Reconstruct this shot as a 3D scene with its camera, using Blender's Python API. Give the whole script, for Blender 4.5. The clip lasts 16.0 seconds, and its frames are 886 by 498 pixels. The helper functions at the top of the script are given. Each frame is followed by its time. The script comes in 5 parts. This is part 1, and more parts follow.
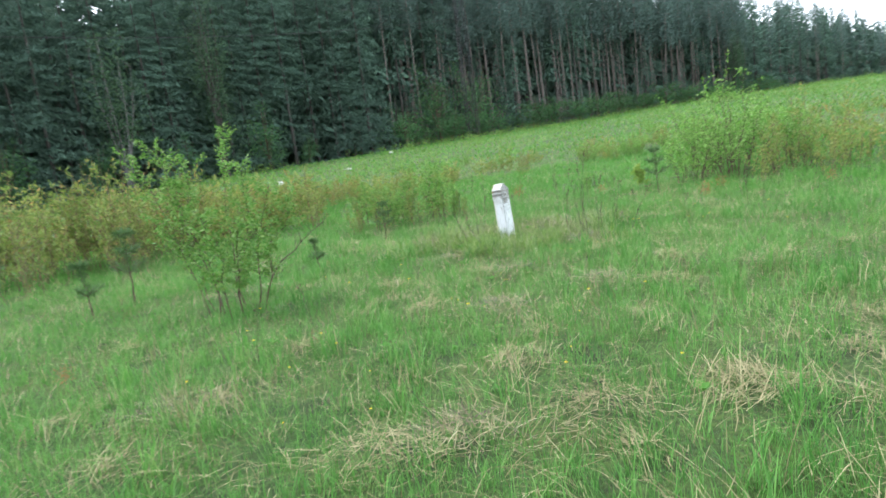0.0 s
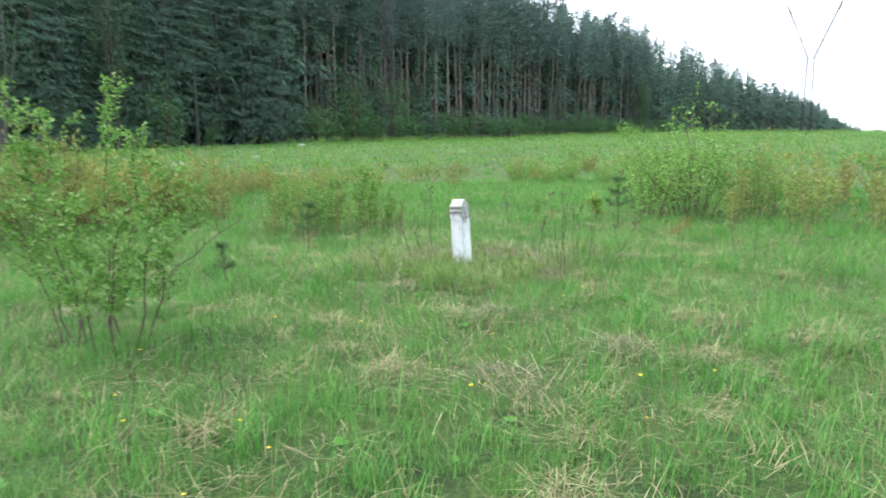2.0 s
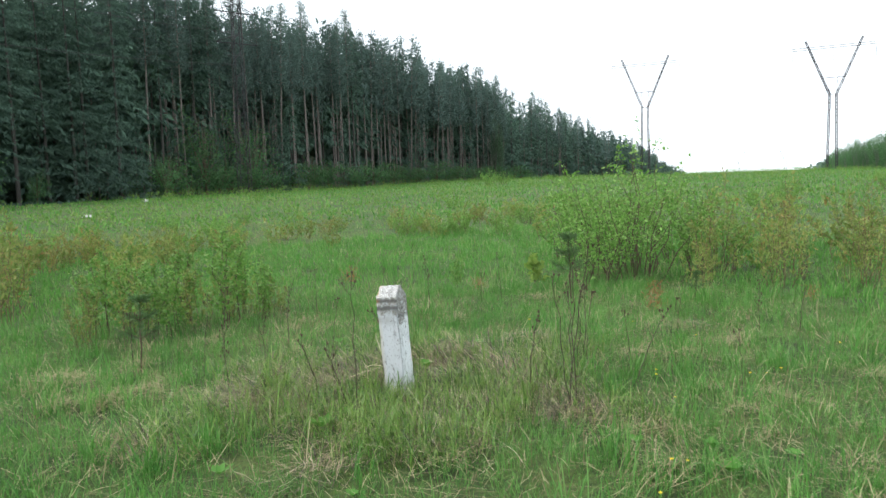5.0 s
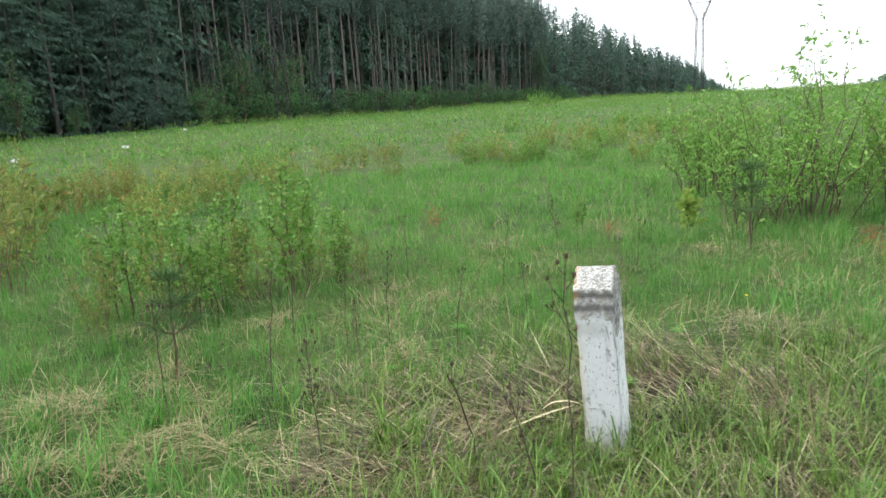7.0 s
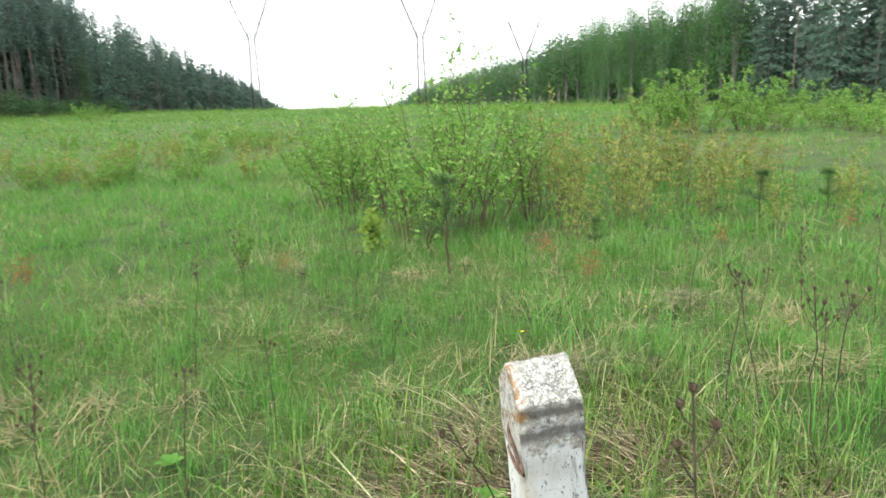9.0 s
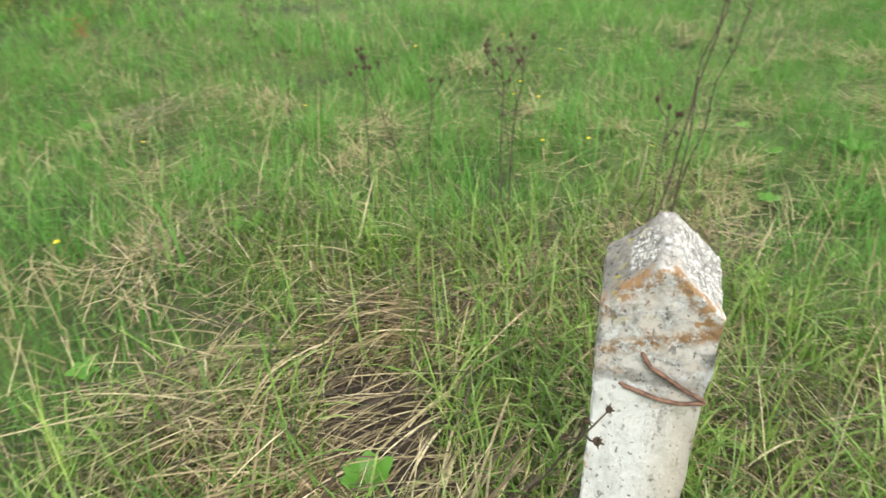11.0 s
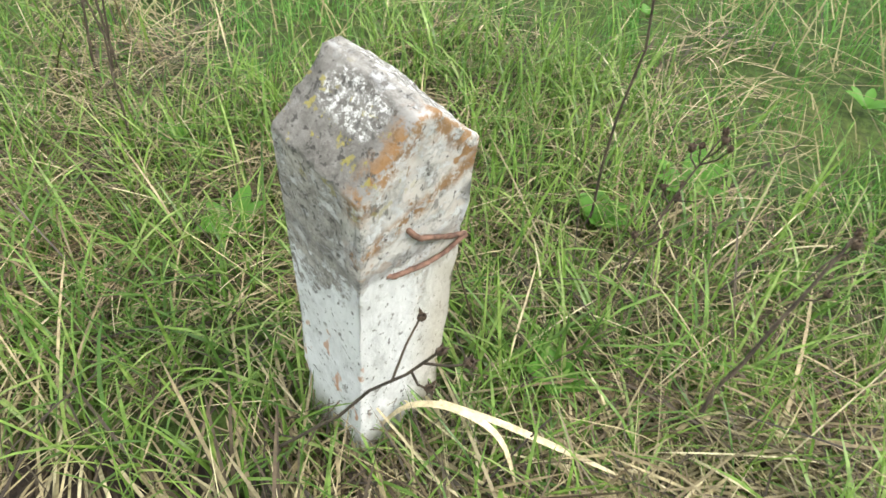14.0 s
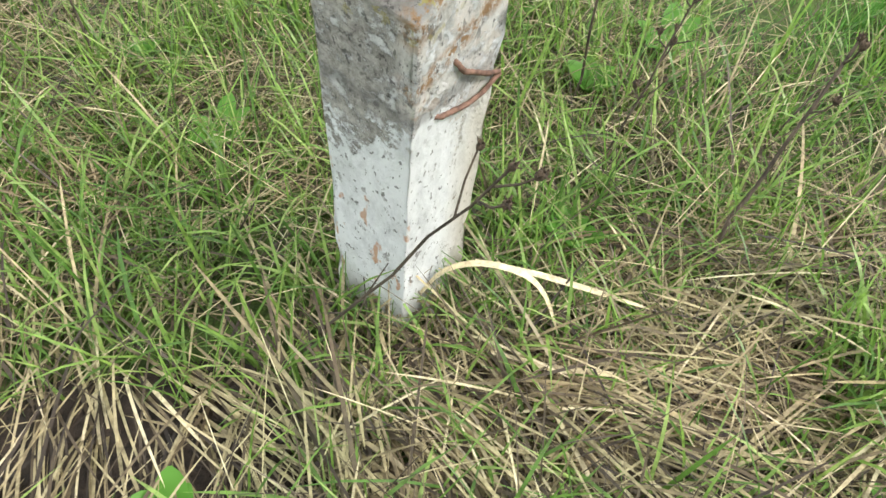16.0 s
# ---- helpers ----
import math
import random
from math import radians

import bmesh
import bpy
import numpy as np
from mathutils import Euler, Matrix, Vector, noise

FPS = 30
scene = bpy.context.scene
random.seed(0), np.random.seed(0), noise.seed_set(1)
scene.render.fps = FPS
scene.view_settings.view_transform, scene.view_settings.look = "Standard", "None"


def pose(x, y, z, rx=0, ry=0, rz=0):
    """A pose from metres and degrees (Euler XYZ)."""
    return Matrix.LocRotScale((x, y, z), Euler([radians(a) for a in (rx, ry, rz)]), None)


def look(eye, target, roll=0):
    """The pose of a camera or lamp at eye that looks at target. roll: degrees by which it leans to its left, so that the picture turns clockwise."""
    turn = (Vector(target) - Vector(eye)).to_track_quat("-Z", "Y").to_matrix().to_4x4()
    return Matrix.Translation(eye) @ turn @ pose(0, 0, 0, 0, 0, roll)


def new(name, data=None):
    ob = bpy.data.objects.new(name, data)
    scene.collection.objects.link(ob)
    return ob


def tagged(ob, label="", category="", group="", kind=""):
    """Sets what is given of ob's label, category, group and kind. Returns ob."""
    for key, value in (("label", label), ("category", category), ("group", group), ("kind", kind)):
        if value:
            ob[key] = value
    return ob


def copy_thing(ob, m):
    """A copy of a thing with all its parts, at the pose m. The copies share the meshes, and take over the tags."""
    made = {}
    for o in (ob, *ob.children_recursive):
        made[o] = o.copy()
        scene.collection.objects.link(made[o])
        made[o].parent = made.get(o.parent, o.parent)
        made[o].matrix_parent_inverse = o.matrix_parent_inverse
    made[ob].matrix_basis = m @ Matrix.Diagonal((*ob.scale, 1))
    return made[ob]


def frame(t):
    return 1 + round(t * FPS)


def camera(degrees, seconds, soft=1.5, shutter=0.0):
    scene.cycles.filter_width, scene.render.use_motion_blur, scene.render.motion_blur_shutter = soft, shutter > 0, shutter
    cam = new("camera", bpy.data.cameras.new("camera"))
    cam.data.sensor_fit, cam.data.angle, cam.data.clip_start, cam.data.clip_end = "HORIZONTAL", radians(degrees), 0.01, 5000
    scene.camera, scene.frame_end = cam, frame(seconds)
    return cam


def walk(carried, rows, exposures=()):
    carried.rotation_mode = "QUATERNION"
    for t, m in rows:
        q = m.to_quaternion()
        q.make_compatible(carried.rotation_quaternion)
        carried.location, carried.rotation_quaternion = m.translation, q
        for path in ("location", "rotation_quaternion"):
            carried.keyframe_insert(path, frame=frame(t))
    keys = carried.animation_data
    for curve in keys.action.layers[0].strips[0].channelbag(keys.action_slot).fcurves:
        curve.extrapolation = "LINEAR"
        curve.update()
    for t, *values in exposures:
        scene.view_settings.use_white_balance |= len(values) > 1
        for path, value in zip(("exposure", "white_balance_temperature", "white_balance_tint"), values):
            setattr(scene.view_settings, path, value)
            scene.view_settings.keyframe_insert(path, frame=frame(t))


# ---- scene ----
cam = camera(67.3, 16.0, shutter=0.2)
PATH = [
    (0, (0.053, 0.126, 1.314), (0.063, 2.104, 1.021), -7.5),
    (0.5, (-0.177, 0.521, 1.333), (0.079, 2.487, 1.073), -5.1),
    (1, (-0.295, 0.983, 1.353), (-0.163, 2.964, 1.105), -3.7),
    (1.5, (-0.328, 1.325, 1.322), (-0.229, 3.309, 1.095), -2.1),
    (2, (-0.411, 1.817, 1.32), (-0.096, 3.769, 1.022), -0.2),
    (2.5, (-0.435, 2.09, 1.365), (0.234, 3.948, 1.049), 2.6),
    (3, (-0.461, 2.622, 1.373), (0.062, 4.538, 1.138), 1.9),
    (3.5, (-0.424, 3.155, 1.335), (0.104, 5.068, 1.092), -0.5),
    (4, (-0.43, 3.623, 1.415), (0.281, 5.485, 1.244), -0.8),
    (4.2, (-0.416, 3.843, 1.419), (0.26, 5.719, 1.274), -1.6),
    (6.3, (-0.345, 6.164, 1.32), (0.448, 7.988, 1.107), -2.0),
    (6.5, (-0.377, 6.426, 1.356), (0.362, 8.269, 1.123), -2.1),
    (7, (-0.389, 6.933, 1.357), (0.2, 8.806, 0.98), -2.9),
    (7.5, (-0.374, 7.354, 1.407), (0.24, 9.208, 0.975), -3.1),
    (7.9, (-0.388, 7.615, 1.379), (0.302, 9.429, 0.895), -3.1),
    (8, (-0.41, 7.713, 1.363), (0.486, 9.449, 0.934), -2.3),
    (8.5, (-0.49, 8.037, 1.374), (0.772, 9.535, 0.971), -2.3),
    (9, (-0.374, 8.508, 1.331), (1.207, 9.67, 0.945), -2.3),
    (9.5, (-0.251, 8.895, 1.269), (1.426, 9.847, 0.74), -3.1),
    (9.7, (-0.182, 9.115, 1.257), (1.534, 9.912, 0.609), -2.4),
    (11.8, (0.541, 9.994, 1.285), (1.524, 8.671, 0.153), 2.4),
    (12, (0.543, 10.002, 1.291), (1.434, 8.618, 0.155), 4.9),
    (12.5, (0.621, 9.95, 1.185), (1.326, 8.451, 0.063), 4.7),
    (13, (0.85, 9.788, 1.101), (1.219, 8.484, -0.370), 4.7),
    (13.5, (0.869, 9.753, 1.121), (1.133, 8.479, -0.398), 2.8),
    (14, (0.879, 9.806, 1.152), (0.909, 8.488, -0.352), 4.0),
    (14.5, (0.969, 9.871, 1.123), (0.883, 8.627, -0.441), 7.6),
    (15, (1.018, 9.919, 1.094), (0.847, 8.666, -0.456), 8.4),
    (15.5, (1.033, 9.911, 1.067), (0.813, 8.719, -0.524), 8.7),
    (16, (1.004, 9.905, 1.079), (0.878, 8.737, -0.540), 2.3),
]
EXPOSURES = [(0, 1.2, 6050, 8), (0.5, 1.25, 6050, 8), (1.5, 1.25, 6050, 8), (2.5, 1.18, 6100, 8), (3.5, 1.05, 6150, 8), (4.2, 0.9, 6200, 8), (6.3, 0.45, 6400, 8), (6.5, 0.5, 6400, 8), (7, 0.84, 6500, 8),
             (7.6, 0.97, 6600, 8), (8, 1.08, 6700, 7), (9, 1.05, 6800, 6), (9.6, 0.98, 6900, 6), (12, 1.12, 7000, 9), (13, 1.16, 6850, 9), (14.5, 1.18, 6800, 9), (16, 1.15, 6750, 9)]
walk(cam, [(t, look(e, g, r)) for t, e, g, r in PATH], EXPOSURES)

# ---------------------------------------------------------------- sky and light
SUN_AZIMUTH = 285                        # the bright part of the cloud cover, clockwise from +y
world = bpy.data.worlds.new("overcast_sky")
scene.world = world
world.use_nodes = True
wn, wl = world.node_tree.nodes, world.node_tree.links
sky = wn.new("ShaderNodeTexSky")
sky.sky_type = "NISHITA"
sky.sun_disc = False
sky.sun_elevation = radians(48)
sky.sun_rotation = radians(SUN_AZIMUTH)
sky.dust_density = 1.0
veil = wn.new("ShaderNodeHueSaturation")        # a closed cloud cover takes the blue out
veil.inputs["Saturation"].default_value = 0.3
wl.new(sky.outputs[0], veil.inputs["Color"])
cloud = wn.new("ShaderNodeMix")
cloud.data_type = "RGBA"
cloud.inputs["Factor"].default_value = 0.8
cloud.inputs["B"].default_value = (6.9, 7.3, 7.7, 1)
wl.new(veil.outputs[0], cloud.inputs["A"])
wl.new(cloud.outputs["Result"], wn["Background"].inputs[0])
wn["Background"].inputs[1].default_value = 0.155

sun = new("sun", bpy.data.lights.new("sun", "SUN"))
sun.data.energy = 1.5
sun.data.angle = radians(12)
sun.data.color = (1.0, 0.96, 0.9)
sun.matrix_world = look((0, 0, 50), (math.sin(radians(SUN_AZIMUTH)) * -36, math.cos(radians(SUN_AZIMUTH)) * -36, 10))

# ---------------------------------------------------------------- small tools
rng = np.random.default_rng(7)
CORR = radians(44)                       # the cut runs this far right of +y
U = np.array([math.sin(CORR), math.cos(CORR)])
N = np.array([-math.cos(CORR), math.sin(CORR)])


def step01(x):
    x = np.clip(x, 0, 1)
    return x * x * (3 - 2 * x)


def hills(x, y):
    """Height of the meadow: level where the walk goes, then a slow climb along the strip to a far crest."""
    x, y = np.asarray(x, float), np.asarray(y, float)
    s = x * N[0] + y * N[1] - 3
    al = np.maximum(x * U[0] + y * U[1] - 6, 0)
    z = 8.5 * (1 - np.exp(-al * al / (al + 8) / 215)) - 6 * step01((al - 500) / 700)
    z = z + 0.5 * step01((s - 10) / 45) - 1.9 * step01((-s - 12) / 60)
    z = z + 0.025 * np.sin(x * 1.9 + 0.6 * y) * np.sin(y * 1.3 - 0.4 * x) + 0.015 * np.sin(4.1 * x) * np.sin(3.7 * y + 1)
    far = np.hypot(x, y - 6)
    z = z + 0.25 * step01((far - 20) / 60) * np.sin(x * 0.05 + 1) * np.sin(y * 0.043)
    return z - 0.02


def mesh_of(name, verts, faces, mat, smooth=True):
    """A mesh from arrays; faces is one (n, 4) or (n, 3) array or a list of both."""
    me = bpy.data.meshes.new(name)
    groups = faces if isinstance(faces, list) else [faces]
    groups = [np.asarray(g, np.int32) for g in groups if len(g)]
    verts = np.asarray(verts, np.float32)
    me.vertices.add(len(verts))
    me.vertices.foreach_set("co", verts.ravel())
    loops = np.concatenate([g.ravel() for g in groups])
    sizes = np.concatenate([np.full(len(g), g.shape[1], np.int32) for g in groups])
    me.loops.add(len(loops))
    me.loops.foreach_set("vertex_index", loops)
    me.polygons.add(len(sizes))
    me.polygons.foreach_set("loop_start", np.concatenate([[0], np.cumsum(sizes)[:-1]]).astype(np.int32))
    me.polygons.foreach_set("use_smooth", np.full(len(sizes), smooth))
    me.update(calc_edges=True)
    me.validate()
    me.materials.append(mat)
    return me


class Heap:
    """Gathers many small pieces into one mesh."""

    def __init__(self):
        self.v, self.q, self.t, self.n = [], [], [], 0

    def add(self, v, *faces):
        v = np.asarray(v, float).reshape(-1, 3)
        self.v.append(v)
        for f in faces:
            f = np.asarray(f, int)
            if len(f):
                (self.q if f.shape[1] == 4 else self.t).append(f + self.n)
        self.n += len(v)

    def mesh(self, name, mat, smooth=True):
        faces = [np.concatenate(a) for a in (self.q, self.t) if a]
        return mesh_of(name, np.concatenate(self.v), faces, mat, smooth)


def part(name, mesh, parent, label=""):
    ob = new(name, mesh)
    ob.parent = parent
    if label:
        tagged(ob, label)
    return ob


def unit(v):
    return v / np.maximum(np.linalg.norm(v, axis=-1, keepdims=True), 1e-9)


def tube(points, r0, r1, sides=5):
    """A tapered round stem along a line of points."""
    p = np.asarray(points, float)
    n = len(p)
    d = unit(np.gradient(p, axis=0))
    ref = np.array([1.0, 0, 0]) if abs(d[0][0]) < 0.8 else np.array([0, 1.0, 0])
    a = unit(np.cross(d, ref))
    b = np.cross(d, a)
    r = np.linspace(r0, r1, n)[:, None, None]
    w = np.linspace(0, 2 * np.pi, sides, endpoint=False)
    ring = a[:, None] * np.cos(w)[None, :, None] + b[:, None] * np.sin(w)[None, :, None]
    v = (p[:, None] + ring * r).reshape(-1, 3)
    i = np.arange(n - 1)[:, None] * sides
    k = np.arange(sides)[None]
    k2 = (k + 1) % sides
    f = np.stack([i + k, i + k2, i + sides + k2, i + sides + k], -1).reshape(-1, 4)
    return v, f


def bar(p, q, r, sides=4):
    return tube(np.array([p, q], float), r, r, sides)


def leaves(p, d, length, wide, rng):
    """Pointed leaves, one folded rhombus each, at p along d."""
    n = len(p)
    d = unit(d)
    side = unit(np.cross(d, rng.normal(size=(n, 3))))
    up = np.cross(side, d)
    L = length[:, None]
    w = L * wide
    mid = p + d * L * 0.45
    v = np.stack([p, mid + side * w * 0.5 + up * w * 0.15, p + d * L, mid - side * w * 0.5 + up * w * 0.15], 1).reshape(-1, 3)
    f = np.arange(n)[:, None] * 4 + np.array([0, 1, 2, 3])
    return v, f


def blades(x, y, z, h, w, lean, yaw, curl, segs):
    """Grass blades: thin strips that rise, lean over along yaw and narrow to a tip."""
    n = len(x)
    s = np.linspace(0, 1, segs + 1)[None]
    ang = lean[:, None] + curl[:, None] * s
    dl = h[:, None] / segs
    hor = np.concatenate([np.zeros((n, 1)), np.cumsum(np.sin((ang[:, 1:] + ang[:, :-1]) / 2) * dl, 1)], 1)
    ver = np.concatenate([np.zeros((n, 1)), np.cumsum(np.cos((ang[:, 1:] + ang[:, :-1]) / 2) * dl, 1)], 1)
    cx, cy = np.cos(yaw)[:, None], np.sin(yaw)[:, None]
    px, py, pz = x[:, None] + hor * cx, y[:, None] + hor * cy, np.maximum(z[:, None] + ver, z[:, None] - 0.01 + 0.012 * s)
    half = w[:, None] * 0.5 * (1 - 0.45 * s[:, :-1] ** 1.8)
    v = np.empty((n, 2 * segs + 1, 3))
    for j, sg in ((0, -1), (1, 1)):
        v[:, j:2 * segs:2, 0] = px[:, :-1] - cy * half * sg
        v[:, j:2 * segs:2, 1] = py[:, :-1] + cx * half * sg
        v[:, j:2 * segs:2, 2] = pz[:, :-1]
    v[:, -1] = np.stack([px[:, -1], py[:, -1], pz[:, -1]], 1)
    base = np.arange(n)[:, None, None] * (2 * segs + 1)
    tip = base[:, 0] + np.array([2 * segs - 2, 2 * segs - 1, 2 * segs])
    i = np.arange(segs - 1)[None, :, None] * 2
    quads = (base + i + np.array([0, 1, 3, 2])).reshape(-1, 4)
    return v.reshape(-1, 3), quads, tip


# ---------------------------------------------------------------- materials
def material(name):
    m = bpy.data.materials.new(name)
    m.use_nodes = True
    t = m.node_tree
    return m, t.nodes, t.links, t.nodes["Principled BSDF"], t.nodes["Material Output"]


def ramp(nodes, stops):
    r = nodes.new("ShaderNodeValToRGB")
    e = r.color_ramp.elements
    while len(e) < len(stops):
        e.new(0.5)
    for k, (pos, col) in zip(e, stops):
        k.position, k.color = pos, (*col, 1)
    return r


def noise_node(nodes, scale, detail=4, rough=0.6):
    n = nodes.new("ShaderNodeTexNoise")
    n.inputs["Scale"].default_value, n.inputs["Detail"].default_value, n.inputs["Roughness"].default_value = scale, detail, rough
    return n


def mix_rgb(nodes, links, fac, a, b, kind="MIX"):
    m = nodes.new("ShaderNodeMix")
    m.data_type, m.blend_type = "RGBA", kind
    for sock, val in ((m.inputs["Factor"], fac), (m.inputs["A"], a), (m.inputs["B"], b)):
        if isinstance(val, (int, float)):
            sock.default_value = val
        elif isinstance(val, tuple):
            sock.default_value = (*val, 1)
        else:
            links.new(val, sock)
    return m.outputs["Result"]


def leaf_material(name, stops, glow=0.35, rough=0.55, by_object=0.0, patch=0.0, gloss=0.3, grain=0.0):
    """Thin leaves or blades, each island with its own tint, letting some light through."""
    m, n, l, bsdf, out = material(name)
    geo = n.new("ShaderNodeNewGeometry")
    r = ramp(n, stops)
    l.new(geo.outputs["Random Per Island"], r.inputs[0])
    col = r.outputs[0]
    if patch:
        co = n.new("ShaderNodeNewGeometry")
        big = noise_node(n, patch, 3)
        l.new(co.outputs["Position"], big.inputs["Vector"])
        sh = ramp(n, [(0.35, (0.78, 0.86, 0.75)), (0.65, (1.18, 1.1, 1.1))])
        l.new(big.outputs[0], sh.inputs[0])
        col = mix_rgb(n, l, 1.0, col, sh.outputs[0], "MULTIPLY")
    if grain:
        gr = noise_node(n, grain, 4, 0.7)
        l.new(geo.outputs["Position"], gr.inputs["Vector"])
        st = ramp(n, [(0.33, (0.55, 0.52, 0.48)), (0.52, (1.0, 1.0, 1.0)), (0.68, (1.32, 1.3, 1.25))])
        l.new(gr.outputs[0], st.inputs[0])
        col = mix_rgb(n, l, 1.0, col, st.outputs[0], "MULTIPLY")
    if by_object:
        info = n.new("ShaderNodeObjectInfo")
        hs = n.new("ShaderNodeHueSaturation")
        mr = n.new("ShaderNodeMapRange")
        mr.inputs["To Min"].default_value, mr.inputs["To Max"].default_value = 1 - by_object, 1 + by_object
        l.new(info.outputs["Random"], mr.inputs["Value"])
        l.new(mr.outputs[0], hs.inputs["Value"])
        l.new(col, hs.inputs["Color"])
        col = hs.outputs[0]
    l.new(col, bsdf.inputs["Base Color"])
    bsdf.inputs["Roughness"].default_value = rough
    bsdf.inputs["Specular IOR Level"].default_value = gloss
    tr = n.new("ShaderNodeBsdfTranslucent")
    l.new(col, tr.inputs["Color"])
    mx = n.new("ShaderNodeMixShader")
    mx.inputs[0].default_value = glow
    l.new(bsdf.outputs[0], mx.inputs[1])
    l.new(tr.outputs[0], mx.inputs[2])
    l.new(mx.outputs[0], out.inputs[0])
    return m


def bark_material(name, dark, light, scale=12.0, stretch=0.25, rough=0.9):
    m, n, l, bsdf, out = material(name)
    tc = n.new("ShaderNodeTexCoord")
    mp = n.new("ShaderNodeMapping")
    mp.inputs["Scale"].default_value = (1, 1, stretch)
    l.new(tc.outputs["Object"], mp.inputs[0])
    no = noise_node(n, scale, 6, 0.7)
    l.new(mp.outputs[0], no.inputs["Vector"])
    r = ramp(n, [(0.35, dark), (0.65, light)])
    l.new(no.outputs[0], r.inputs[0])
    l.new(r.outputs[0], bsdf.inputs["Base Color"])
    bsdf.inputs["Roughness"].default_value = rough
    bp = n.new("ShaderNodeBump")
    bp.inputs["Strength"].default_value, bp.inputs["Distance"].default_value = 0.6, 0.02
    l.new(no.outputs[0], bp.inputs["Height"])
    l.new(bp.outputs[0], bsdf.inputs["Normal"])
    return m


M_GRASS = leaf_material("grass_blade", [(0.0, (0.07, 0.21, 0.04)), (0.45, (0.115, 0.30, 0.06)), (0.8, (0.16, 0.36, 0.08)), (1.0, (0.24, 0.39, 0.12))], 0.42, 0.5, patch=0.7)
M_GRASS_FAR = leaf_material("far_grass_blade", [(0.0, (0.10, 0.265, 0.055)), (0.6, (0.135, 0.33, 0.072)), (0.85, (0.20, 0.37, 0.10)), (1.0, (0.32, 0.37, 0.17))], 0.42, 0.7, patch=0.25, gloss=0.1)
M_GRASS_POST = leaf_material("long_grass_blade", [(0.0, (0.08, 0.18, 0.035)), (0.4, (0.165, 0.30, 0.060)), (0.8, (0.235, 0.385, 0.085)), (1.0, (0.36, 0.48, 0.16))], 0.45, 0.4, patch=2.2, gloss=0.5, grain=30)
M_STRAW_WALK = leaf_material("weathered_straw", [(0.0, (0.20, 0.17, 0.085)), (0.6, (0.34, 0.30, 0.16)), (1.0, (0.48, 0.43, 0.25))], 0.25, 0.7, gloss=0.15)
M_STRAW = leaf_material("dry_straw", [(0.0, (0.03, 0.02, 0.013)), (0.32, (0.10, 0.073, 0.043)), (0.6, (0.27, 0.22, 0.125)), (0.9, (0.48, 0.41, 0.25)), (1.0, (0.70, 0.61, 0.43))], 0.2, 0.45, patch=2.5, gloss=0.45, grain=55)
M_PALE = leaf_material("pale_straw", [(0.0, (0.60, 0.50, 0.30)), (1.0, (0.78, 0.68, 0.46))], 0.2, 0.5, grain=60)
M_HERB = leaf_material("herb_leaf", [(0.0, (0.07, 0.22, 0.03)), (1.0, (0.14, 0.33, 0.05))], 0.35, 0.45)
M_WILLOW = leaf_material("willow_leaf", [(0.0, (0.12, 0.27, 0.045)), (0.6, (0.20, 0.39, 0.075)), (1.0, (0.33, 0.50, 0.15))], 0.45, 0.5, 0.12)
M_BIRCH = leaf_material("birch_leaf", [(0.0, (0.12, 0.27, 0.05)), (0.6, (0.19, 0.36, 0.075)), (1.0, (0.30, 0.43, 0.13))], 0.4, 0.45, 0.1)
M_MEADOW = leaf_material("meadowsweet_leaf", [(0.0, (0.15, 0.23, 0.05)), (0.5, (0.23, 0.32, 0.078)), (0.8, (0.32, 0.36, 0.105)), (1.0, (0.42, 0.28, 0.11))], 0.4, 0.55, 0.2)
M_MEADOWRED = leaf_material("reddish_young_leaf", [(0.0, (0.20, 0.24, 0.06)), (0.5, (0.30, 0.30, 0.085)), (1.0, (0.36, 0.25, 0.09))], 0.4, 0.55, 0.15)
M_NEEDLE = leaf_material("pine_needle", [(0.0, (0.055, 0.12, 0.038)), (1.0, (0.12, 0.21, 0.07))], 0.15, 0.5)
M_BRUSH = leaf_material("brush_leaf", [(0.0, (0.13, 0.24, 0.055)), (0.6, (0.18, 0.31, 0.07)), (1.0, (0.24, 0.34, 0.09))], 0.3, 0.7, gloss=0.1)
M_RUSTLEAF = leaf_material("rusty_leaf", [(0.0, (0.26, 0.11, 0.05)), (1.0, (0.42, 0.20, 0.09))], 0.3, 0.6)
# spruce, woods and pine greens are lifted and blued: haze put into the colour
M_SPRUCE = leaf_material("spruce_needle", [(0.0, (0.075, 0.124, 0.098)), (0.6, (0.100, 0.164, 0.124)), (1.0, (0.132, 0.206, 0.148))], 0.25, 0.9, 0.2, gloss=0.05)
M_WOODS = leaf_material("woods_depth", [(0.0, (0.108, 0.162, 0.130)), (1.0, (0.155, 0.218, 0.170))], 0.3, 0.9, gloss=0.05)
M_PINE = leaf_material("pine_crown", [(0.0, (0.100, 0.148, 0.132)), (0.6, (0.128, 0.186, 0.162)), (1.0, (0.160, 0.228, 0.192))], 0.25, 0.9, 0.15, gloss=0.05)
M_BROAD = leaf_material("broad_leaf", [(0.0, (0.062, 0.145, 0.060)), (0.6, (0.095, 0.205, 0.080)), (1.0, (0.145, 0.265, 0.108))], 0.3, 0.8, 0.2, gloss=0.1)
M_WEEP = leaf_material("weeping_birch_leaf", [(0.0, (0.06, 0.11, 0.06)), (1.0, (0.10, 0.165, 0.09))], 0.3, 0.8, gloss=0.1)
M_LIME = leaf_material("lime_leaf", [(0.0, (0.22, 0.36, 0.07)), (1.0, (0.36, 0.46, 0.12))], 0.4, 0.5)
